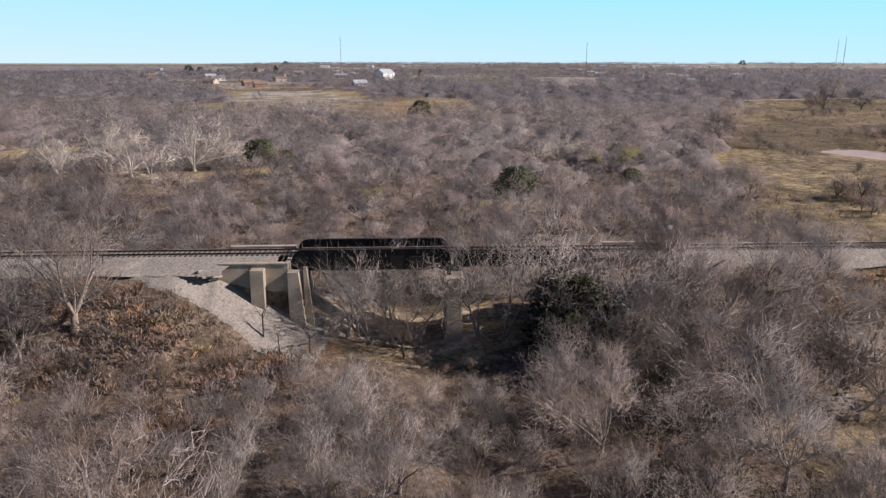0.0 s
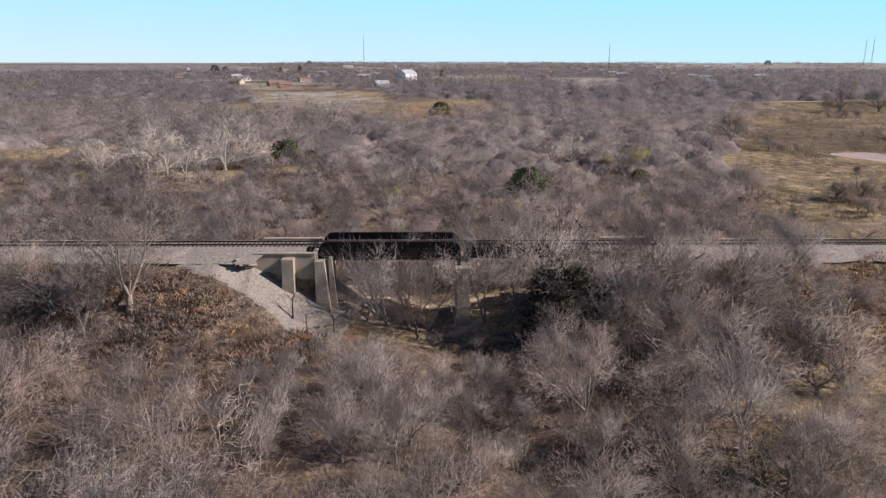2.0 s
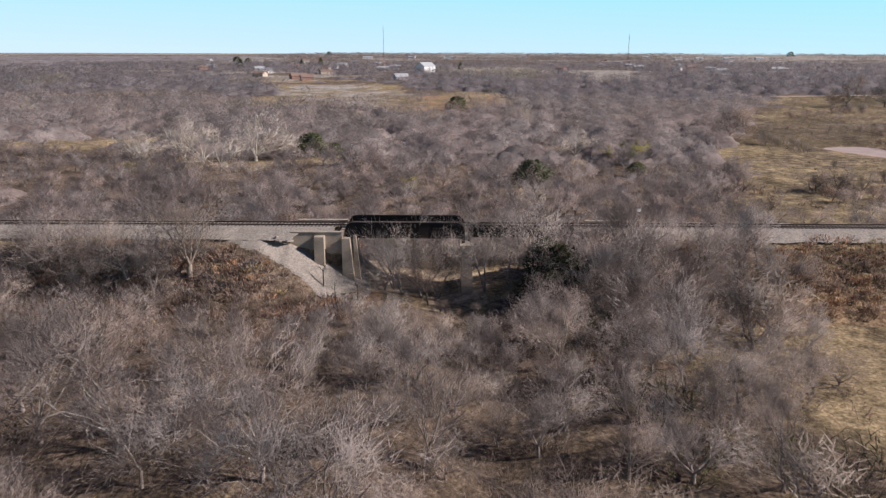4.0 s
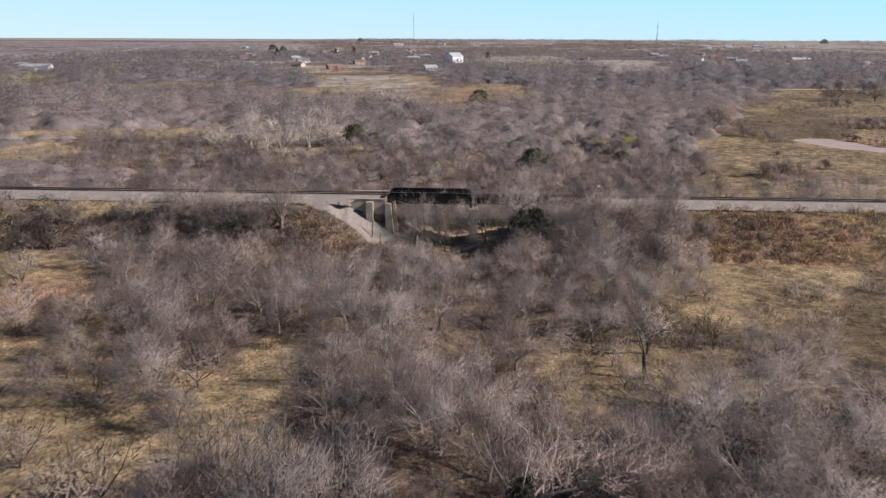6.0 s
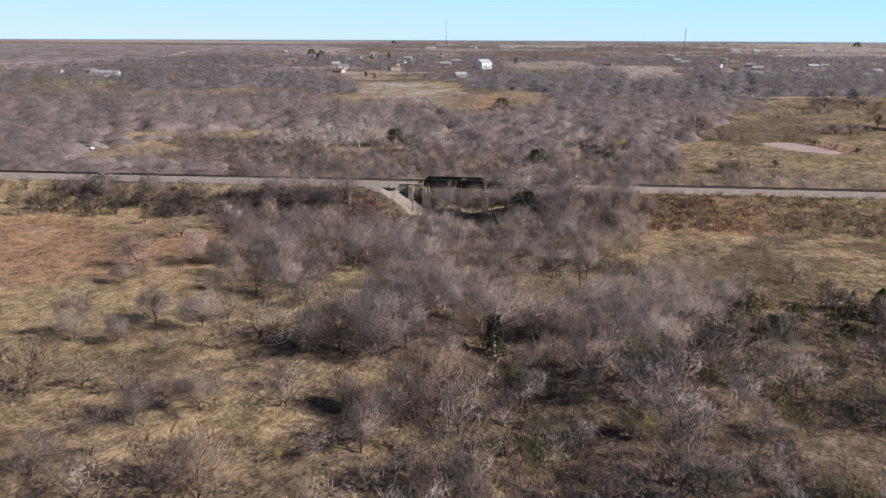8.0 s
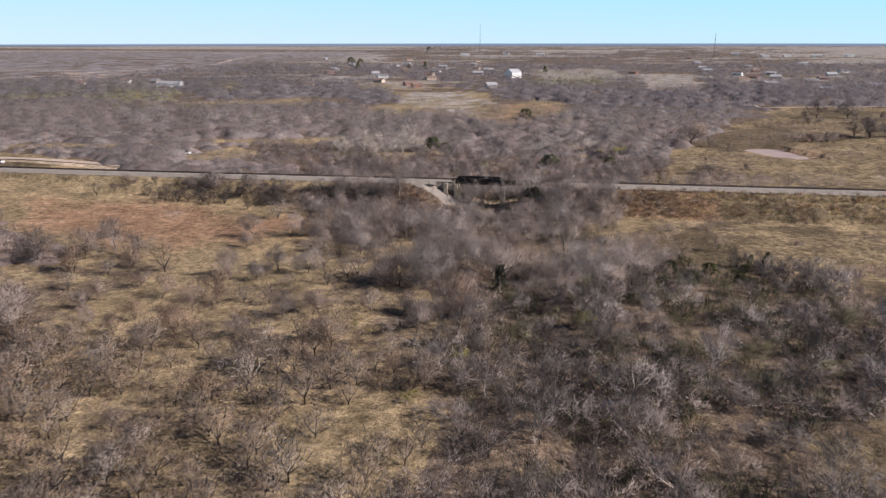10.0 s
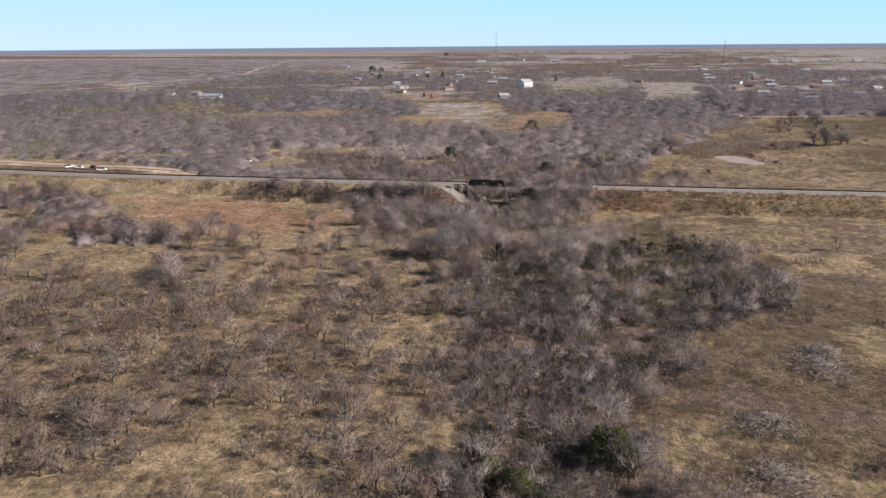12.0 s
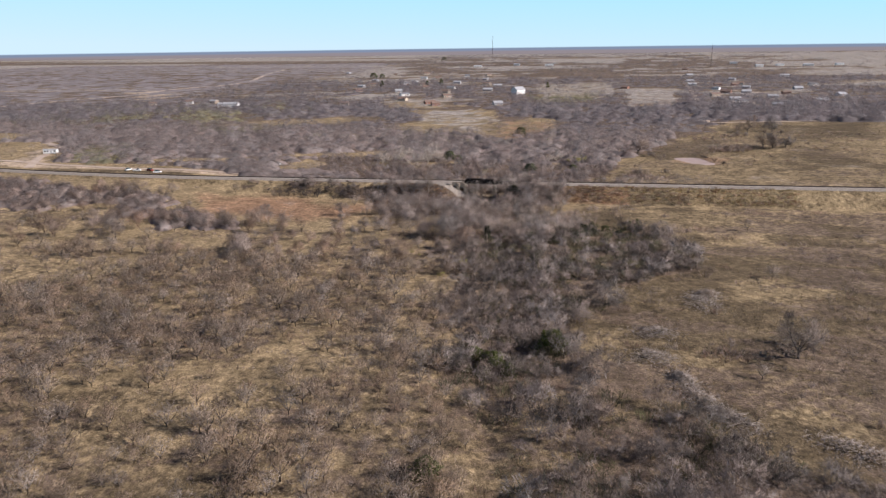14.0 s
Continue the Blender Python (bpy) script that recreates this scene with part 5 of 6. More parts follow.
stand(thick, [(83, 139, 0.75), (79, 141, 0.6), (87, 137, 0.55), (152, 241, 0.55), (160, 243, 0.5), (101, 154, 0.35), (173, 327, 0.6), (179, 325, 0.5), (60, 118, 0.5), (66, 160, 0.45), (95, 215, 0.6)], "broad leafless shrub clump in the meadow", "meadow_bush", "shrub")
park = [tree_mesh("park_tree", w, t, DARK_BARK, TWIG) for w, t in [bare_tree(s, 11, 7, 5, 3, 2, 0.026, 0.1, 1, 0.16, 58, haze=3000, haze_len=0.09, haze_width=0.026, girth=0.013) for s in (68, 69, 70)]]
stand(park, [(-47, -15.5, 0.85), (-39, -15, 0.9), (-56.5, -23.5, 0.9), (-50, -22, 0.6), (-13.5, -20, 1.3), (-8.5, -19, 1.35), (-3.5, -18, 1.25), (-15, -14.5, 0.95), (-17, -22, 0.9), (-65, 4, 0.6), (-36, 1, 0.85), (-30.5, 3, 0.9), (-33, -46, 0.75), (-27, -40.5, 0.7), (0.6, -41.6, 0.9), (-7, -37, 0.6), (-44, 2, 0.6), (-25, -2, 0.7), (-3, -48, 0.85), (-20, -55, 0.7), (-38, -58, 0.6), (-45, 12, 0.8), (-38, 18, 0.85), (-51, 20, 0.75), (-43, 7, 0.65), (-33, 9, 0.8), (-27, 13, 0.8)], "rounded leafless tree with forked dark stems in golden grass", "grassland_tree")
stand(big, [(0, 0.5, 1.1), (-5, 4, 0.95), (7, 5, 0.9), (24, -5, 1.1), (30, -8, 1.0), (19, -9, 0.8), (33, -15, 0.95), (17, -20, 0.7), (20, 26, 0.8), (-23, 30, 0.7), (-40, 28, 0.75), (36, -14, 1.0), (-34, 14, 0.8), (24, -24, 1.0), (4, 2, 0.95), (-12, 8, 0.9), (-1, 49, 0.5), (6, 49, 0.6), (-15, 48, 0.5), (-3, 43, 0.65), (1, 38, 0.7), (-8, 40, 0.65)],
      "broad leafless tree with a low forked trunk", "forked_tree")
stand(big, [(36, 67, 0.95), (15, 68, 1.3), (18, 70, 1.2), (21, 66, 1.3), (25, 69, 1.15), (29, 66, 1.15), (23, 62, 1.1), (16, 63, 0.95), (31, 62, 0.85), (27, 58, 0.85), (33, 70, 0.8), (38.5, 66, 0.75), (35, 60, 0.8), (38, 56, 0.75), (34, 53, 0.8), (41.5, 62.5, 0.5)], "leafless tree growing beside the railway bridge", "bridge_side_tree")
sapling = [tree_mesh("sapling", w, t, DARK_BARK, SAPLING_TWIG) for w, t in [bare_tree(s, 10, 7, 5, 3, 3, 0.014, 0.2, 1, 0.16, 50, haze=2300, haze_len=0.085, haze_width=0.015, girth=0.012) for s in (66, 67)]]
stand(park, [(17, 68.5, 1.25), (20, 69, 1.25), (23.5, 68.5, 1.2), (15, 70, 1.15)], "tall leafless tree hiding the end of the bridge", "bridge_end_tree")
dusky = [tree_mesh("dusky_tree", w, t, BARK, DARK_TWIG) for w, t in [bare_tree(s, 10, 6, 5, 3, 3, 0.022, 0.12, 1 + s % 2, 0.18, 54, haze=1800, haze_len=0.085, haze_width=0.022) for s in (74, 75)]]
stand(park, [(39.5, 68.5, 0.95), (43.5, 66, 0.6)], "slender bare tree standing in front of the ballast", "line_side_tree")
stand(dusky, [(-35, 63.5, 1.5), (-43, 63, 1.15), (-50, 62, 0.8), (-56, 64, 0.9)], "broad leafless tree with dark limbs rising past the railway line", "bank_tree")
stand(sapling, [(-4, 68.5, 0.9), (-12, 61, 0.4), (-20.5, 62.5, 0.4), (-25, 59, 0.4), (15, 66, 1.0)], "slender leafless sapling in the ravine beside the bridge", "sapling")
stand(big, [(8, 84, 0.8), (2, 86, 0.75), (15, 83, 0.85), (-8, 87, 0.7), (42, 82, 0.55), (52, 83, 0.6), (60, 83, 0.6), (70, 85, 0.65), (47, 84, 0.65), (80, 86, 0.6), (88, 85, 0.5)], "leafless tree leaning behind the railway line", "line_side_tree")
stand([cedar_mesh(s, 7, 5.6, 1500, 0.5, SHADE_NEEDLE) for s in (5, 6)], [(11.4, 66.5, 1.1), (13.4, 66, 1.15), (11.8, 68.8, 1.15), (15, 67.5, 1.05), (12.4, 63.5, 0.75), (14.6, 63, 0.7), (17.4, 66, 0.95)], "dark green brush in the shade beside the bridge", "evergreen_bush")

stand(near_meshes, [(-45, 56, 0.8), (-38, 52, 0.85), (-51, 50, 0.9), (-33, 47, 0.75), (-28, 43, 0.8), (-42, 44, 0.9), (-23, 49, 0.6), (-36, 59, 0.65), (-56, 58, 0.85), (-47, 47, 0.8), (-60, 50, 0.9), (-30, 54, 0.55), (17, 39, 1.0), (21, 45, 1.1), (26, 49, 1.0), (31, 44, 1.15), (25, 38, 1.0), (30, 37, 0.95), (22, 53, 1.0), (29, 55, 1.0), (19, 49, 0.9), (28, 42, 0.85), (14, 44, 0.9), (10.5, 59, 0.8), (14.5, 59.5, 0.9), (18, 60, 0.9), (12.5, 55, 0.8), (38, 48, 0.85), (40.5, 53, 0.75), (36, 42, 0.9), (39.5, 44, 0.75), (34, 47, 0.9), (42, 57.5, 0.6), (37, 53, 0.8)], "leafless grey-brown tree with a rounded twiggy crown", "creek_tree", "tree", "trees of the creek wood")

WILLOW = surface("grey_willow", (0.27, 0.222, 0.192), (0.52, 0.448, 0.398), 1.2, bump=0, translucent=0.3, tint="object", spread=0.25)
willow = [tree_mesh("willow", w, t, WILLOW, WILLOW) for w, t in [bare_tree(s, 4.6, 4, 4, 3, 3, 0.012, 0.14, 3, 0.42, 34, haze=900, haze_len=0.15, haze_width=0.012, girth=0.014) for s in (77, 78, 79)]]
willow_x, willow_y = scatter(-17, 12, 40, 56, 4.2, lambda x, y: 0.85 + 0 * x)
stand(willow, [(float(x), float(y), 0.75 + 0.5 * float(field(x, y, 5, 105))) for x, y in zip(willow_x, willow_y)], "pale grey many-stemmed leafless willow shrub", "willow_shrub", "shrub", "grey willow shrubs before the ravine")

span_tree = [tree_mesh("span_tree", w, t, BARK, WILLOW) for w, t in [bare_tree(s, 8, 6, 5, 3, 3, 0.012, 0.4, 2, 0.16, 54, haze=1100, haze_len=0.1, haze_width=0.013, girth=0.012) for s in (94, 95)]]
stand(span_tree, [(-10.4, 71.5, 1.15), (-7.8, 71, 1.3), (-5.2, 71.5, 1.35), (-2.6, 71.8, 1.3), (3.8, 71.7, 1.5), (6.4, 72, 1.7), (8.8, 71.8, 1.6), (-9.2, 72.2, 1.2)], "grey twiggy leafless tree growing up against the bridge girder", "bridge_side_tree")

# a trunk wrapped in dark creeper, and a broken snag
ivy_w, ivy_t = bare_tree(71, 12, 6, 4, 3, 3, 0.03, 0.34, 1, 0.2, 55, haze=1300, haze_len=0.07, haze_width=0.018)
creeper_tree = tree(tree_mesh("creeper_tree", ivy_w, ivy_t, BARK, TWIG), pose(10.3, -15, float(ground_z(10.3, -15))) @ Matrix.Diagonal((1.35, 1.35, 1.12, 1)), "leafless tree with its trunk wrapped in dark creeper", "", "creeper_tree")
g = Growth(72)
for _ in range(1300):
    a, h = g.r.uniform(0, 6.283), g.r.uniform(0, 6.2)
    rad = 1.5 * (1 - 0.09 * h) * (0.7 + 0.3 * math.sin(3 * a + 2 * h))
    g.sliver(Vector((rad * math.cos(a), rad * math.sin(a), h)), g.turn(Vector((math.cos(a), math.sin(a), -0.3)).normalized(), 50), 0.35, 0.1)
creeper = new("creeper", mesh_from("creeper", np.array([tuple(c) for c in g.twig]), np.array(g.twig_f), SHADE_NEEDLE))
creeper.parent = creeper_tree
snag_wood, snag_twig = bare_tree(73, 6.5, 3, 2, 1, 1, 0.03, 0.5, 1, 0.5, 22)
SNAG = surface("dark_dead_bark", (0.025, 0.02, 0.018), (0.09, 0.075, 0.065), 2.0)
tree(tree_mesh("snag", (snag_wood[0] * [1.6, 1.6, 1], snag_wood[1]), snag_twig, SNAG, SNAG), pose(25, 14, float(ground_z(25, 14))), "dark dead tree with broken bare limbs", "", "dead_tree")

stub = tree_mesh("stub", *[(v * [0.8, 0.8, 1], f) for v, f in bare_tree(76, 4.2, 3, 2, 1, 1, 0.02, 0.62, 1, 0.3, 50)], SNAG, SNAG)
for x, y, s in ((-18.2, 67.6, 1.0), (-13.4, 66.6, 0.8), (-16.2, 66.0, 0.7)):
    tree(stub, pose(x, y, float(ground_z(x, y)), 0, 0, 40 * x) @ Matrix.Scale(s, 4), "thin dark dead sapling standing before the abutment", "", "dead_sapling")

# ---- brush and grass ----
THICKET = [brush(s, 1.9, 3.2, 32, 0.04) for s in (81, 82, 83)]
LOW = [brush(s, 1.1, 2.6, 16, 0.045) for s in (90, 91, 92)]
TUFT = [brush(s, 0.6, 0.9, 3, 0.035) for s in (84, 85, 86)]
CLUMP = [brush(s, 1.25, 1.8, 22, 0.06) for s in (87, 88, 89)]


def hedge(x, y):
    """A ragged band of dark shrubs along the foot of the bank."""
    d = y - track_y(x)
    dense = (x < -76) & (x > -130)
    return np.exp(-((d + 14) / 5.5) ** 2) * (d < -7) * (x < -30) * (x > -150) * np.where(dense, 0.35 + 0.65 * step(0.3, 0.5, mottle(x, y, 12, 91)), step(0.4, 0.65, mottle(x, y, 12, 91)))


bank_t = rng.uniform(0, 1, 26)
p = placed(130 + 13 * bank_t + rng.uniform(-1.5, 1.5, 26), 217 - 36 * bank_t + rng.uniform(-2, 2, 26), rng.uniform(0.35, 0.75, 26), 4)
DARK_BRUSH = surface("dark_brush", (0.035, 0.028, 0.024), (0.13, 0.1, 0.085), 0.6, bump=0, tint="tint", spread=0.4)
plant_all("pond_brush", whole(SMALL_TREES), p, DARK_BRUSH, "dark leafless brush along the gully below the pond", "brush")
mound = [(142 + a, 237 + 0.35 * a + b) for a in range(0, 30, 3) for b in (-3, 1, 5, 9, 13)] + [(77 + a, 127 + b) for a in range(0, 17, 3) for b in (-3, 0, 3, 6)] + [(160 + a, 317 + b) for a in range(0, 17, 4) for b in (-3, 2)] + [(134 + a, 299 + 0.3 * a + b) for a in range(0, 20, 4) for b in (-3, 2)]
mound = np.array(mound, float) + rng.uniform(-1.6, 1.6, (len(mound), 2))
plant_all("meadow_thicket", whole(SMALL_TREES), placed(mound[:, 0], mound[:, 1], rng.uniform(0.6, 1.15, len(mound)), 4), TWIG_FAR, "low mauve-brown thicket standing in the meadow", "thicket")
THICKETS = [[(-301, 45), (-246, 38), (-206, 8), (-222, -13), (-262, -6)], [(-223, 25), (-200, 30), (-134, 0), (-106, -22), (-126, -31), (-179, -9)]]


def thicket_band(x, y):
    """Rounded thorn thicket across the western pasture."""
    bx_, by_ = x + 12 * (field(x, y, 9, 93) - 0.5), y + 12 * (field(x, y, 9, 94) - 0.5)
    return (inside(bx_, by_, THICKETS[0]) | inside(bx_, by_, THICKETS[1])) * step(0.25, 0.42, mottle(x, y, 16, 92))


ux, uy = scatter(-120, 130, -262, 72, 5.6, lambda x, y: near_wood(x, y) * off_line(x, y) * np.where(y > 15, 0.75, 0.4))
clear = ~ravine(ux, uy) | (rng.uniform(0, 1, len(ux)) < 0.3)
ux, uy = ux[clear], uy[clear]
hx, hy = scatter(-150, -30, 30, 74, 2.9, hedge)
plant_all("dark_hedge", whole(SMALL_TREES), placed(hx, hy, rng.uniform(0.55, 1.0, len(hx)) * np.where((hx > -130) & (hx < -76), 1.5, 1.0), 4), DARK_BRUSH, "dark leafless hedge of shrubs along the railway bank", "hedge")
hx, hy = scatter(-310, -100, -45, 50, 4.3, thicket_band)
p = placed(hx, hy, rng.uniform(1.0, 1.6, len(hx)), 4)
TWIG_MAUVE = surface("mauve_twigs", (0.13, 0.098, 0.084), (0.3, 0.236, 0.206), 0.6, bump=0, translucent=0.3, tint="tint", spread=0.35)
plant_all("thorn_thicket", whole(SMALL_TREES), p, TWIG_MAUVE, "mauve-brown leafless thicket across the pasture", "thicket")
canopy_mass("thicket_canopy", p, 1.2, TWIG_MAUVE, "mauve-brown mass of inner twigs of the thicket", 3.6, 0.5, 6)
span_x, span_y = scatter(-10, 5, 85, 95, 1.9, lambda x, y: 0.9 + 0 * x)
under_x, under_y = scatter(-9, 9, 60, 74, 2.3, lambda x, y: 0.12 * step(0.35, 0.55, field(x, y, 4, 45)) + 0 * x)
p = placed(np.concatenate([span_x, under_x]), np.concatenate([span_y, under_y]), np.concatenate([rng.uniform(0.8, 1.5, len(span_x)), rng.uniform(0.3, 0.6, len(under_x))]), 4)
plant_all("span_brush", whole(SMALL_TREES), p, TWIG_THORN, "grey-brown leafless brush filling the ravine under the span", "brush")
# Olive brush by the cedars; the rest is added to darken shaded wood gaps.
EVERGREEN = surface("olive_brush", (0.04, 0.042, 0.024), (0.15, 0.145, 0.08), 0.8, bump=0, translucent=0.25, tint="tint", spread=0.4)
ox, oy = scatter(8, 100, -205, 60, 3.4, lambda x, y: near_wood(x, y) * ((np.hypot((x - 60) / 20, (y + 4) / 20) < 1) * 0.5 + (np.hypot((x - 40) / 18, (y + 8) / 16) < 1) * 0.5 + 0.55 * step(0.3, 0.5, field(x, y, 14, 96)) * (y < 0) + 0.4 * (y > 25) * (x > 15)))
plant_all("evergreen_underbrush", THICKET, placed(ox, oy, rng.uniform(1.0, 1.9, len(ox)), 3), EVERGREEN, "dark olive-green brush, partly added to darken gaps under the bare trees", "brush")
plant_all("underbrush", THICKET, placed(ux, uy, rng.uniform(0.5, 1.1, len(ux)), 3), TWIG_FAR, "tangled leafless brush under and beside the trees", "brush")


def bank_brush(x, y):
    d = y - track_y(x)
    return ((d < np.where((x > 34) & (x < 47), -5.4, -4.0)) & (d > -15.5) & (x > 27)) * np.where(x < 66, 0.95, 0.85) + ((d < -4.6) & (d > -16) & (x < -14) & (x > -60)) * np.where((x > -36) & (-d < 4.4 + 0.24 * np.clip(x + 36, 0, 24)), 0.0, 0.85) + ((d <= -16) & (d > -27) & (x < 2) & (x > -62)) * 0.55 * step(0.35, 0.6, mottle(x, y, 9, 44))


bx, by = scatter(-62, 160, 42, 82, 1.1, bank_brush)
red = rng.uniform(0, 1, len(bx)) < np.where(bx < 62, 0.85, 0.3)
grey = (bx < -10) & (rng.uniform(0, 1, len(bx)) < 0.5)
plant_all("grey_bank_brush", CLUMP, placed(bx[grey], by[grey], rng.uniform(0.6, 1.3, grey.sum()), 3), TWIG_MAUVE, "grey-brown leafless brush covering the railway bank", "brush")
bx, by, red = bx[~grey], by[~grey], red[~grey]
plant_all("red_bank_brush", CLUMP, placed(bx[red], by[red], rng.uniform(0.5, 1.25, red.sum()), 3), DRY_LEAF, "reddish-brown dry brush covering the railway bank", "brush")
plant_all("bank_grass", CLUMP, placed(bx[~red], by[~red], rng.uniform(0.4, 0.95, (~red).sum()), 3), STRAW, "tall golden dry grass on the railway bank", "grass")


def dry_land(x, y):
    along, over = 0.707 * (x - 125) - 0.707 * (y - 200), 0.707 * (x - 125) + 0.707 * (y - 200)
    return np.hypot(along, 1.6 * over) > 26


def grassy(x, y):
    w = (1 - 0.65 * near_wood(x, y)) * (0.3 + 0.7 * field(x, y, 7, 95))
    return w * (y < track_y(x) - 6)


tx, ty = scatter(-110, 125, -215, 70, 2.7, grassy)
near_x, near_y = scatter(-62, 8, -45, 32, 1.5, grassy)
tx, ty = np.concatenate([tx, near_x]), np.concatenate([ty, near_y])
plant_all("grass_tufts", TUFT, placed(tx, ty, rng.uniform(0.5, 1.3, len(tx)), 3), STRAW, "tufts of dry straw-coloured grass", "grass")
TUSSOCK = surface("olive_tussock", (0.1, 0.078, 0.036), (0.32, 0.25, 0.125), 0.8, translucent=0.2, bump=0, tint="tint", spread=0.4)
ex_, ey_ = scatter(42, 150, -200, 20, 1.75, lambda x, y: (1 - near_wood(x, y)) * seen_ground(x, y) * (0.15 + 0.85 * step(0.35, 0.6, mottle(x, y, 11, 46))))
plant_all("tussocks", TUFT, placed(ex_, ey_, rng.uniform(0.7, 1.7, len(ex_)), 3), TUSSOCK, "olive and straw tussocks of coarse grass", "grass")
ex_, ey_ = scatter(45, 330, 84, 430, 3.6, lambda x, y: inside(x, y, MEADOW_N) * in_view(x, y) * dry_land(x, y) * (0.25 + 0.75 * step(0.4, 0.65, mottle(x * 0.4, y, 14, 47))))
plant_all("meadow_tussocks", TUFT, placed(ex_, ey_, rng.uniform(1.2, 2.4, len(ex_)), 3), TUSSOCK, "olive and straw tussocks in the meadow", "grass")
vx_, vy_ = scatter(-230, 60, -232, 50, 5.2, lambda x, y: savanna(x, y) * np.where(y < -50, 1.6, 2.4))
plant_all("pasture_brush", LOW, placed(vx_, vy_, rng.uniform(0.6, 1.5, len(vx_)), 3), TWIG_FAR, "low leafless brush dotting the dry pasture", "brush")
px_, py_ = scatter(45, 300, 84, 440, 9.5, lambda x, y: inside(x, y, MEADOW_N) * dry_land(x, y) * step(0.5, 0.75, field(x * 0.5, y, 28, 97)) * 0.75)
qx_, qy_ = scatter(40, 200, -200, 60, 6, lambda x, y: (1 - near_wood(x, y)) * step(0.45, 0.7, field(x * 0.5, y, 16, 98)) * 0.7)
own = np.array([(68, 50), (56, 45), (107, -6), (111, -4), (115, -2), (94, -39), (90, -37), (98, 8), (104, 12), (92, -133), (95, -130), (89, -131), (83, 138), (80, 140), (152, 241), (158, 243), (148, 240), (173, 327), (101, 154), (98, 215), (101, 200), (104, 217)], float)
sizes = np.concatenate([rng.uniform(0.6, 1.3, len(px_) + len(qx_)), np.full(len(own), 1.7)])
plant_all("meadow_shrubs", THICKET, placed(np.concatenate([px_, qx_, own[:, 0]]), np.concatenate([py_, qy_, own[:, 1]]), sizes, 3), TWIG_FAR, "low grey leafless shrubs in the dry meadow", "shrubs")


corner = [(113, -188), (95, -202), (70, -196), (53, -181), (66, -174), (88, -186), (104, -182)]
cx_, cy_ = scatter(50, 130, -215, -120, 3.4, lambda x, y: inside(x, y, corner) * 0.9 + (x > 60) * (1 - near_wood(x, y)) * 0.22 * step(0.45, 0.65, mottle(x, y, 9, 48)))
plant_all("field_brush", whole(SMALL_TREES), placed(cx_, cy_, rng.uniform(0.3, 0.75, len(cx_)), 4), TWIG_MAUVE, "low leafless brush at the edge of the field", "brush")

# ---- heaps of cut wood ----
def brush_pile(x, y, length, width, turn_, seed):
    pile = thing("brush_pile", pose(x, y, float(ground_z(x, y)), 0, 0, turn_), "heap of grey cut branches lying on dry grass", "brush pile", "heaps of cut branches")
    g = Growth(seed)
    r = g.r
    for _ in range(620):
        u, v = r.gauss(0, 0.27), r.gauss(0, 0.27)
        a = Vector((u * length, v * width, max(0.05, 1.9 * math.exp(-(u * u + v * v) * 7) * r.random() ** 0.7)))
        w = Vector((r.uniform(-1, 1), r.uniform(-1, 1), r.uniform(-0.1, 0.5))).normalized()
        g.limb(a, a + w * r.uniform(0.7, 2.2), r.uniform(0.03, 0.09), 0, 3)
    ob = tagged(new("brushwood", mesh_from("brushwood", np.array([tuple(c) for c in g.wood]), np.array(g.wood_f), DEAD)), kind="stuff")
    ob.parent = pile
    for _ in range(6):
        g = Growth(r.randint(0, 999))
        a = Vector((r.gauss(0, 0.25) * length, r.gauss(0, 0.25) * width, 0.35))
        w = Vector((r.uniform(-1, 1), r.uniform(-1, 1), 0.05)).normalized()
        g.limb(a, a + w * 1.8, 0.13, 0.1, 6)
        log = new("log", mesh_from("log", np.array([tuple(c) for c in g.wood]), np.array(g.wood_f), DEAD))
        log.parent = pile


for i, (x, y, l, w, a) in enumerate([(92, -88, 15, 8, 110), (95, -80, 9, 6, 60), (75, -117, 13, 8, 20), (74, -136, 9, 9, 80), (83, -157, 14, 5, 130), (89, -166, 10, 5, 140), (111, -175, 15, 6, 150), (98, -22, 10, 5, 90), (80, -147, 8, 4, 120)]):
    brush_pile(x, y, l * 1.15, w * 1.35, a, 200 + i)

# ---- lineside things ----
def beam(m, length):
    b = thing("steel_beam", m, "dark rusty steel beam lying on the ballast shoulder", "steel beam")
    part("web", boxed(-length / 2, length / 2, -0.02, 0.02, -0.25, 0.25), RUST, b)
    for z in (-0.27, 0.27):
        part("flange", boxed(-length / 2, length / 2, -0.28, 0.28, z - 0.018, z + 0.018), RUST, b)


beam(pose(40.4, 72.9, -0.98, 12, 3, 3), 4.2)
crib = thing("timber_stack", track_pose(-24.6, -1.15, -3.5), "heap of old dark railway timbers beside the wing wall", "timber")
for i, (x, y, z, a) in enumerate(((0.3, 0, -0.3, 20), (-0.5, -0.3, -0.45, 75), (0.6, -0.5, -0.55, 40), (-1.2, -0.1, -0.5, 5), (-0.2, 0.1, -0.02, 60))):
    part("timber", boxed(-1.1, 1.1, -0.12, 0.12, -0.11, 0.11, 0.012), TIE if i % 2 else DEAD, crib, "", pose(x, y, z, 0, 8, a))


def marker(x, side):
    m = thing("line_marker", track_pose(x, -0.9, side), "thin lineside post with a small white plate", "marker post")
    part("post", boxed(-0.05, 0.05, -0.05, 0.05, -0.5, 2.6, 0.01), TIE, m)
    part("plate", boxed(-0.28, 0.28, -0.075, -0.052, 2.0, 2.5, 0.01), WHITE, m, "white plate")


WHITE = surface("white_paint", (0.62, 0.61, 0.58), (0.82, 0.81, 0.79), 0.8, rough=0.6, bump=0.05)
marker(26.3, 3.3)

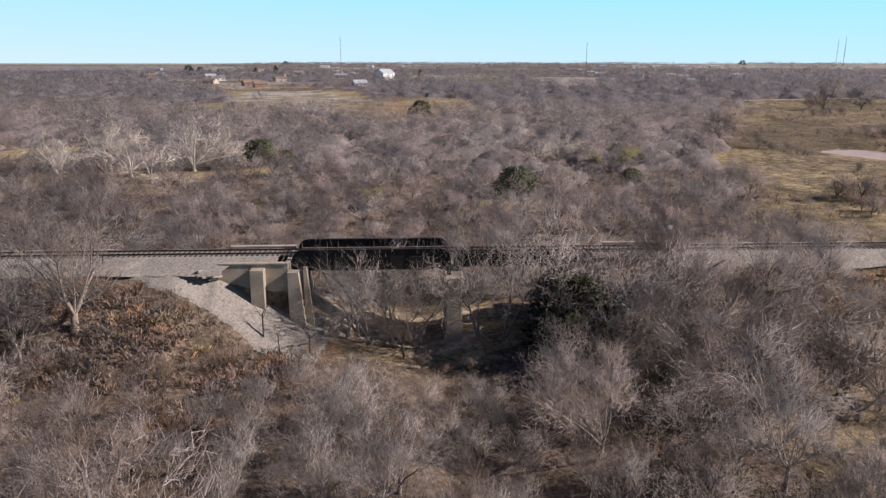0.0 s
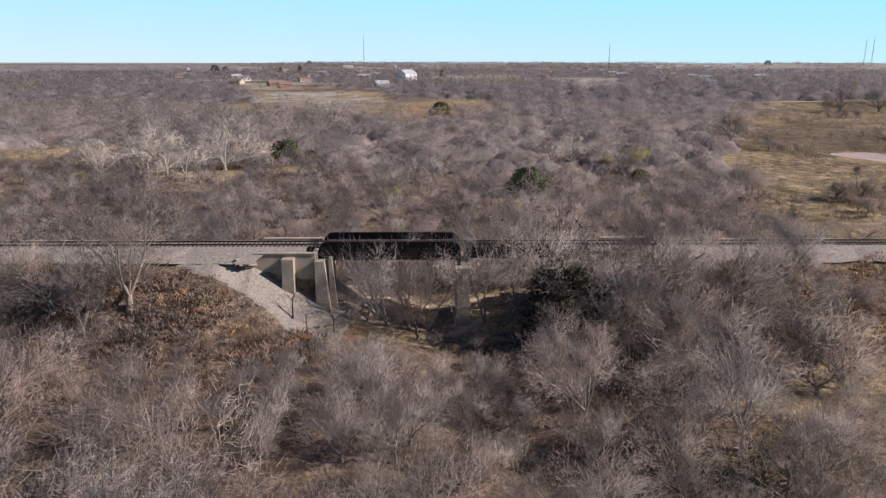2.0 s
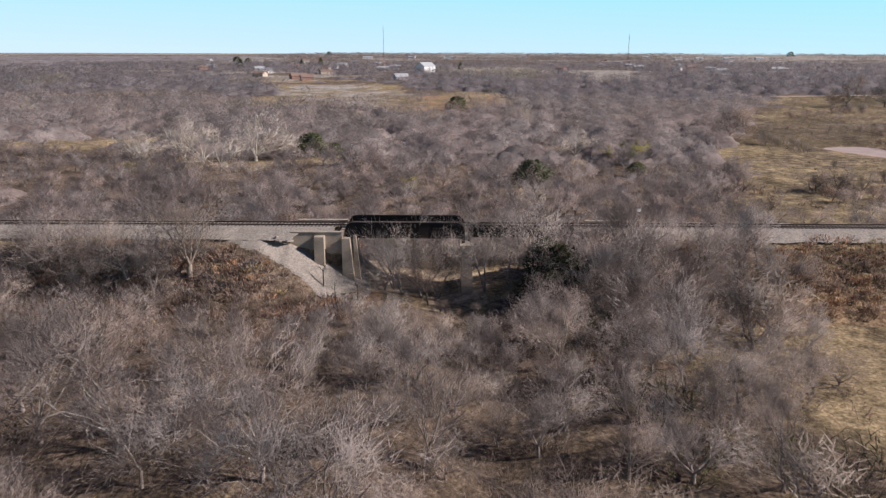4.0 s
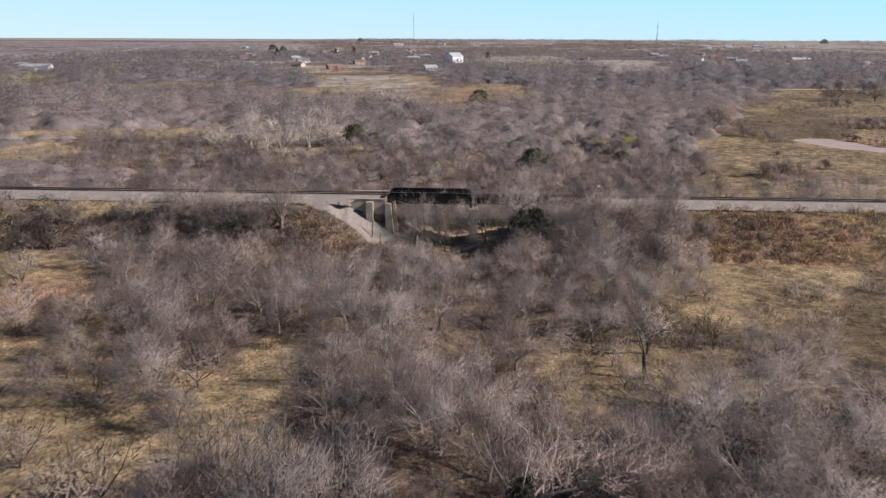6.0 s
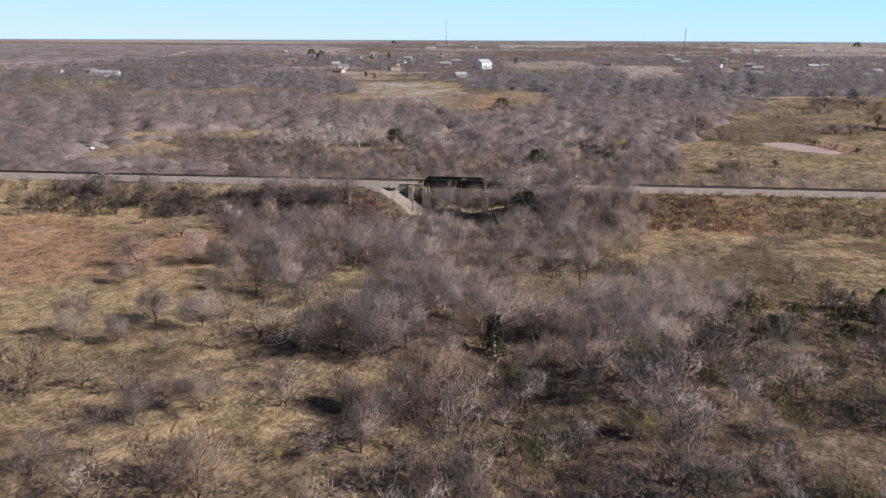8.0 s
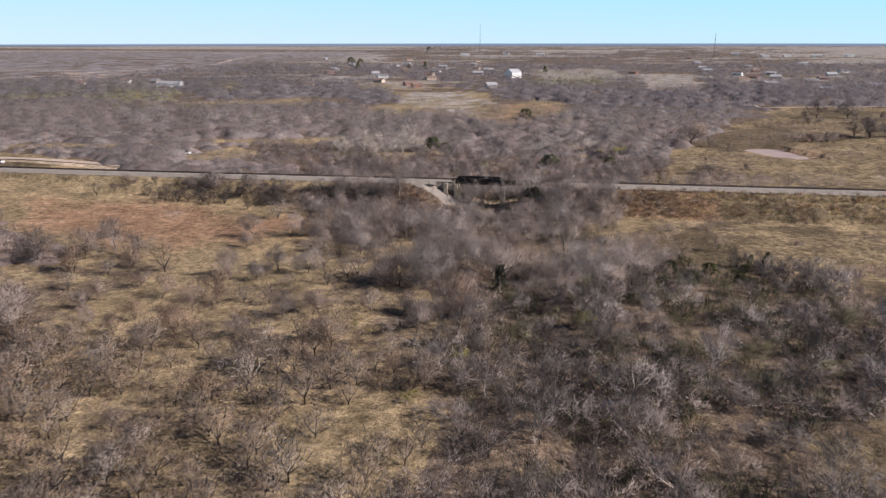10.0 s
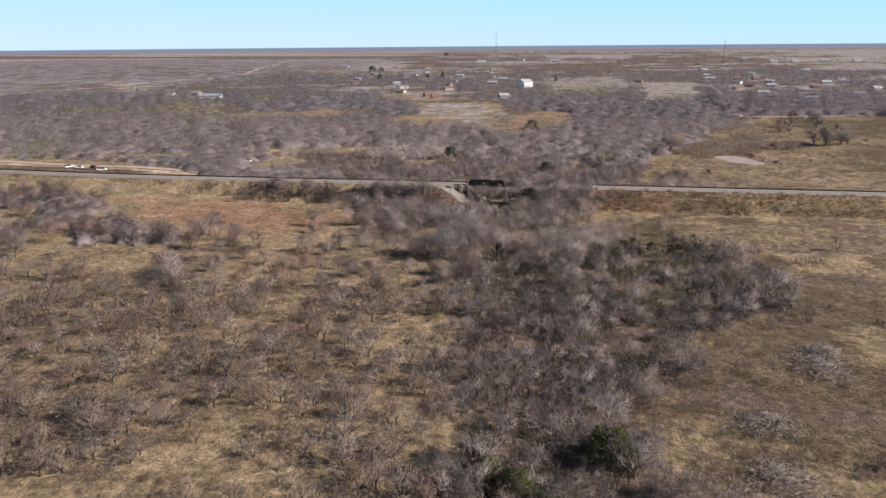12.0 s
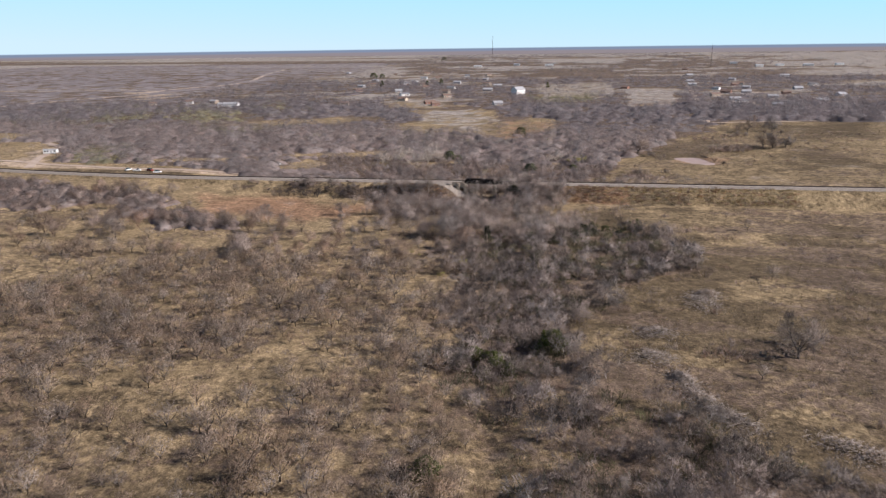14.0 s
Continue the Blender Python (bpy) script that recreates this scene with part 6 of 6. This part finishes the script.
# ---- pond ----
WATER = surface("muddy_water", (0.3, 0.222, 0.195), (0.43, 0.335, 0.295), 0.15, rough=0.6, bump=0.02)
pm = bmesh.new()
ring = []
for k in range(72):
    a = 2 * math.pi * k / 72
    u, v = 25 * math.cos(a), 16 * math.sin(a)
    ring.append(pm.verts.new((125 + 0.707 * (u + v), 200 + 0.707 * (v - u), -5.95)))
pm.faces.new(ring)
tagged(part("pond", pm, WATER), "shallow muddy red-brown pond in the meadow", "pond", kind="structure")

# ---- roads ----
DIRT = surface("pale_dirt", (0.34, 0.26, 0.2), (0.52, 0.42, 0.34), 0.2, bump=0.2)


def road(name, points, width, label):
    bm = bmesh.new()
    rows = []
    for (ax, ay), (bx_, by_) in zip(points, points[1:]):
        n = max(2, int(math.hypot(bx_ - ax, by_ - ay) / 8))
        for k in range(n):
            x, y = ax + (bx_ - ax) * k / n, ay + (by_ - ay) * k / n
            w = Vector((-(by_ - ay), bx_ - ax)).normalized() * width / 2
            rows.append([bm.verts.new((x + s * w.x, y + s * w.y, float(ground_z(x + s * w.x, y + s * w.y)) + 0.35)) for s in (-1, 0, 1)])
    for a, b in zip(rows, rows[1:]):
        for i in (0, 1):
            bm.faces.new((a[i], b[i], b[i + 1], a[i + 1]))
    tagged(part(name, bm, DIRT), label, "road", kind="structure")


road("road_1", [(-900, 400), (-761, 540), (-730, 650), (-690, 736), (-720, 884), (-690, 1017), (-704, 1177), (-879, 1668), (-956, 1941)], 12, "pale dirt road crossing the brown plain")
road("road_2", [(163, 430), (166, 455), (175, 545), (190, 756), (205, 950)], 6, "pale dirt road leading into the town")
road("road_3", [(161, 424), (242, 438), (340, 479), (700, 600)], 5, "pale road along the edge of the meadow")
road("road_5", [(-1500, 800), (-1038, 839), (-903, 852), (-784, 884), (-725, 890)], 9, "pale dirt road crossing the brown plain")
road("road_6", [(250, 900), (281, 841), (333, 737), (361, 541), (380, 500)], 7, "pale road passing the east of the town")
road("road_7", [(-318, 88), (-339, 123), (-359, 171), (-400, 200)], 6, "sandy track leading to the mobile home")
road("road_4", [(-420, 118), (-330, 104), (-250, 95), (-160, 98), (-100, 104)], 4, "dirt track beside the railway line")

# ---- buildings ----
PAINTS = [WHITE, surface("tan_siding", (0.36, 0.29, 0.22), (0.52, 0.44, 0.35), 0.4, bump=0.1), surface("grey_siding", (0.26, 0.26, 0.27), (0.42, 0.42, 0.43), 0.4, bump=0.1),
          surface("brick_wall", (0.2, 0.1, 0.075), (0.34, 0.18, 0.13), 0.8, bump=0.2)]
ROOFS = [surface("grey_shingles", (0.13, 0.13, 0.135), (0.25, 0.25, 0.26), 0.6, bump=0.2), surface("brown_shingles", (0.14, 0.095, 0.075), (0.26, 0.18, 0.145), 0.6, bump=0.2),
         surface("pale_metal_roof", (0.36, 0.36, 0.365), (0.55, 0.55, 0.55), 0.3, rough=0.4, metal=0.2, bump=0.05)]
GLASS = surface("dark_glass", (0.02, 0.024, 0.03), (0.05, 0.055, 0.06), 0.5, rough=0.08, bump=0)


def gable(l, w, z, rise, over):
    bm = bmesh.new()
    pts = [(-w / 2 - over, z - 0.1), (0, z + rise), (w / 2 + over, z - 0.1), (w / 2 + over, z + 0.12), (0, z + rise + 0.24), (-w / 2 - over, z + 0.12)]
    a = [bm.verts.new((-l / 2 - over, y, h)) for y, h in pts]
    b = [bm.verts.new((l / 2 + over, y, h)) for y, h in pts]
    for q in ((0, 1, 4, 5), (1, 2, 3, 4)):
        bm.faces.new([a[i] for i in q]), bm.faces.new([b[i] for i in q[::-1]])
    for i in range(6):
        j = (i + 1) % 6
        bm.faces.new((a[j], a[i], b[i], b[j]))
    return bm


def house(x, y, l, w, h, rise, paint, roof, turn_, label, name="house"):
    ob = thing(name, pose(x, y, float(ground_z(x, y)) - 0.1, 0, 0, turn_), label, "house" if name == "house" else "barn")
    bm = bmesh.new()
    pts = [(-w / 2, -1.0), (w / 2, -1.0), (w / 2, h), (0, h + rise * 0.97), (-w / 2, h)]
    a = [bm.verts.new((-l / 2, p, z)) for p, z in pts]
    b = [bm.verts.new((l / 2, p, z)) for p, z in pts]
    bm.faces.new(a), bm.faces.new(b[::-1])
    for i in range(5):
        j = (i + 1) % 5
        bm.faces.new((a[j], a[i], b[i], b[j]))
    part("wall", bm, PAINTS[paint], ob)
    part("roof", gable(l, w, h, rise, 0.4), ROOFS[roof], ob)
    part("door", boxed(-0.55, 0.55, -w / 2 - 0.06, -w / 2 - 0.003, 0, 2.1, 0.01), PAINTS[3], ob)
    for k in (-0.3, 0.3):
        win = part("window", boxed(k * l - 0.8, k * l + 0.8, -w / 2 - 0.05, -w / 2 - 0.003, 0.9, 2.1, 0.01), WHITE, ob)
        part("pane", boxed(k * l - 0.7, k * l + 0.7, -w / 2 - 0.07, -w / 2 - 0.054, 1.0, 2.0), GLASS, win)
    return ob


LOOKS = ["white house with a grey shingle roof among bare trees", "tan house with a brown shingle roof among bare trees", "grey house with a pale metal roof in the town", "brick house with a brown roof in the town"]
OUT = [(-330, 2052), (-221, 2216), (-105, 2135), (572, 1978), (485, 2220), (646, 1967), (739, 2005), (507, 1936), (430, 1300), (820, 1500)]
hr = random.Random(5)
for i, (x, y) in enumerate(WEST + EAST):
    k = hr.choice((0, 1, 1, 2, 2, 3))
    house(x, y, hr.uniform(10, 15), hr.uniform(7, 9), 2.9, hr.uniform(1.6, 2.6), k, (0, 1, 2, 1)[k], hr.uniform(-40, 40), LOOKS[k])
for x, y in OUT:
    house(x, y, hr.uniform(16, 28), 12, 4.5, 2.2, 0, 2, hr.uniform(-15, 15), "long white metal shed near the horizon")
house(-63, 790, 18, 13, 7, 4.2, 0, 2, 52, "large white barn with a pale metal roof", "barn")
house(-420, 556, 26, 12, 4, 2.2, 0, 2, 10, "long white farm building with a pale metal roof", "barn")
house(-470, 608, 12, 8, 3, 2, 1, 2, -20, LOOKS[1])
house(-503, 599, 10, 7, 3, 2, 0, 1, 15, LOOKS[0])
house(-541, 570, 9, 7, 3, 1.8, 1, 1, 30, LOOKS[1])
house(-418, 300, 11, 8, 3, 2, 1, 1, 0, LOOKS[1])


def mast(x, y, height, label):
    """A three-legged lattice mast."""
    m = thing("radio_mast", pose(x, y, float(ground_z(x, y)) - 0.5), label, "radio mast")
    foot, head = 1.6, 0.5
    at = lambda k, u: Vector((math.cos(2.094 * k) * (foot + (head - foot) * u), math.sin(2.094 * k) * (foot + (head - foot) * u), height * u))
    for k in range(3):
        g = Growth(k)
        g.limb(at(k, 0), at(k, 1), 0.22, 0.16, 4)
        leg = new("leg", mesh_from("leg", np.array([tuple(c) for c in g.wood]), np.array(g.wood_f), RAIL))
        leg.parent = m
    g = Growth(9)
    for j in range(18):
        for k in range(3):
            g.limb(at(k, j / 18), at((k + 1) % 3, (j + 1) / 18), 0.1, 0.1, 3)
    lattice_ = new("bracing", mesh_from("bracing", np.array([tuple(c) for c in g.wood]), np.array(g.wood_f), RAIL))
    lattice_.parent = m
    part("aerial", boxed(-0.06, 0.06, -0.06, 0.06, height - 0.2, height + 5), RAIL, m)


mast(370, 1900, 62, "dark lattice radio mast rising beside the town")
mast(-347, 2500, 100, "thin lattice radio mast on the horizon")
mast(1335, 2500, 88, "thin lattice radio mast on the horizon")
mast(1360, 2500, 96, "thin lattice radio mast on the horizon")

# ---- vehicles ----
RUBBER = surface("rubber", (0.015, 0.015, 0.015), (0.04, 0.04, 0.04), 4, rough=0.9, bump=0.1)


def loft(name, sections, material, parent):
    """A body from upright cross-sections (x, half width, low, high)."""
    bm = bmesh.new()
    rows = [[bm.verts.new((x, -w, a)), bm.verts.new((x, -w, a + (b - a) * 0.7)), bm.verts.new((x, -w * 0.86, b)), bm.verts.new((x, w * 0.86, b)), bm.verts.new((x, w, a + (b - a) * 0.7)), bm.verts.new((x, w, a))] for x, w, a, b in sections]
    for p_, q_ in zip(rows, rows[1:]):
        for i in range(6):
            j = (i + 1) % 6
            bm.faces.new((p_[i], p_[j], q_[j], q_[i]))
    bm.faces.new(rows[0][::-1]), bm.faces.new(rows[-1])
    return part(name, bm, material, parent)


def car(x, y, turn_, paint, label, truck=False):
    c = thing("pickup_truck" if truck else "car", pose(x, y, float(ground_z(x, y)), 0, 0, turn_), label, "pickup" if truck else "car")
    loft("body", [(-2.5, 0.85, 0.35, 0.95), (-2.3, 0.92, 0.3, 1.05), (2.0, 0.92, 0.3, 1.0), (2.4, 0.85, 0.35, 0.85)], paint, c)
    loft("cabin", [(-0.4 if truck else -1.9, 0.8, 1.0, 1.15), (-0.2 if truck else -1.4, 0.8, 1.0, 1.65), (0.8, 0.8, 1.0, 1.65), (1.4, 0.8, 0.95, 1.1)], GLASS, c)
    for wx_ in (-1.5, 1.5):
        for wy_ in (-0.8, 0.8):
            bm = bmesh.new()
            bmesh.ops.create_cone(bm, cap_ends=True, segments=14, radius1=0.36, radius2=0.36, depth=0.24, matrix=pose(0, 0, 0, 90))
            part("wheel", bm, RUBBER, c, "", pose(wx_, wy_, 0.36))


RED = surface("red_paint", (0.2, 0.03, 0.025), (0.3, 0.05, 0.04), 1, rough=0.4, bump=0)
car(-236, 89, 10, WHITE, "white pickup truck parked beside the railway line", True)
car(-243, 90, 80, WHITE, "white car parked beside the railway line")
car(-219, 85.5, 20, WHITE, "white car parked on the dirt track")
car(-192, 137, 40, WHITE, "white car parked in a clearing")
car(-158, 133, 0, WHITE, "white car parked in a clearing")
car(-228, 91, -20, RED, "dark red car parked beside the railway line")


def trailer(x, y, turn_):
    c = thing("mobile_home", pose(x, y, float(ground_z(x, y)), 0, 0, turn_), "white mobile home among bare trees", "mobile home")
    part("body", boxed(-5, 5, -1.7, 1.7, 0.6, 3.4, 0.06), WHITE, c)
    part("roof", boxed(-5.2, 5.2, -1.9, 1.9, 3.404, 3.6, 0.05), ROOFS[2], c)
    part("door", boxed(0.5, 1.4, -1.75, -1.703, 0.8, 2.8), PAINTS[2], c)
    for k in (-3.5, -1.5, 3.5):
        part("window", boxed(k - 0.6, k + 0.6, -1.75, -1.703, 1.7, 2.8), GLASS, c)
    for k in (-4, 4):
        part("support", boxed(k - 0.3, k + 0.3, -1.6, 1.6, -0.5, 0.596), CONCRETE, c)


trailer(-345, 142, 15)
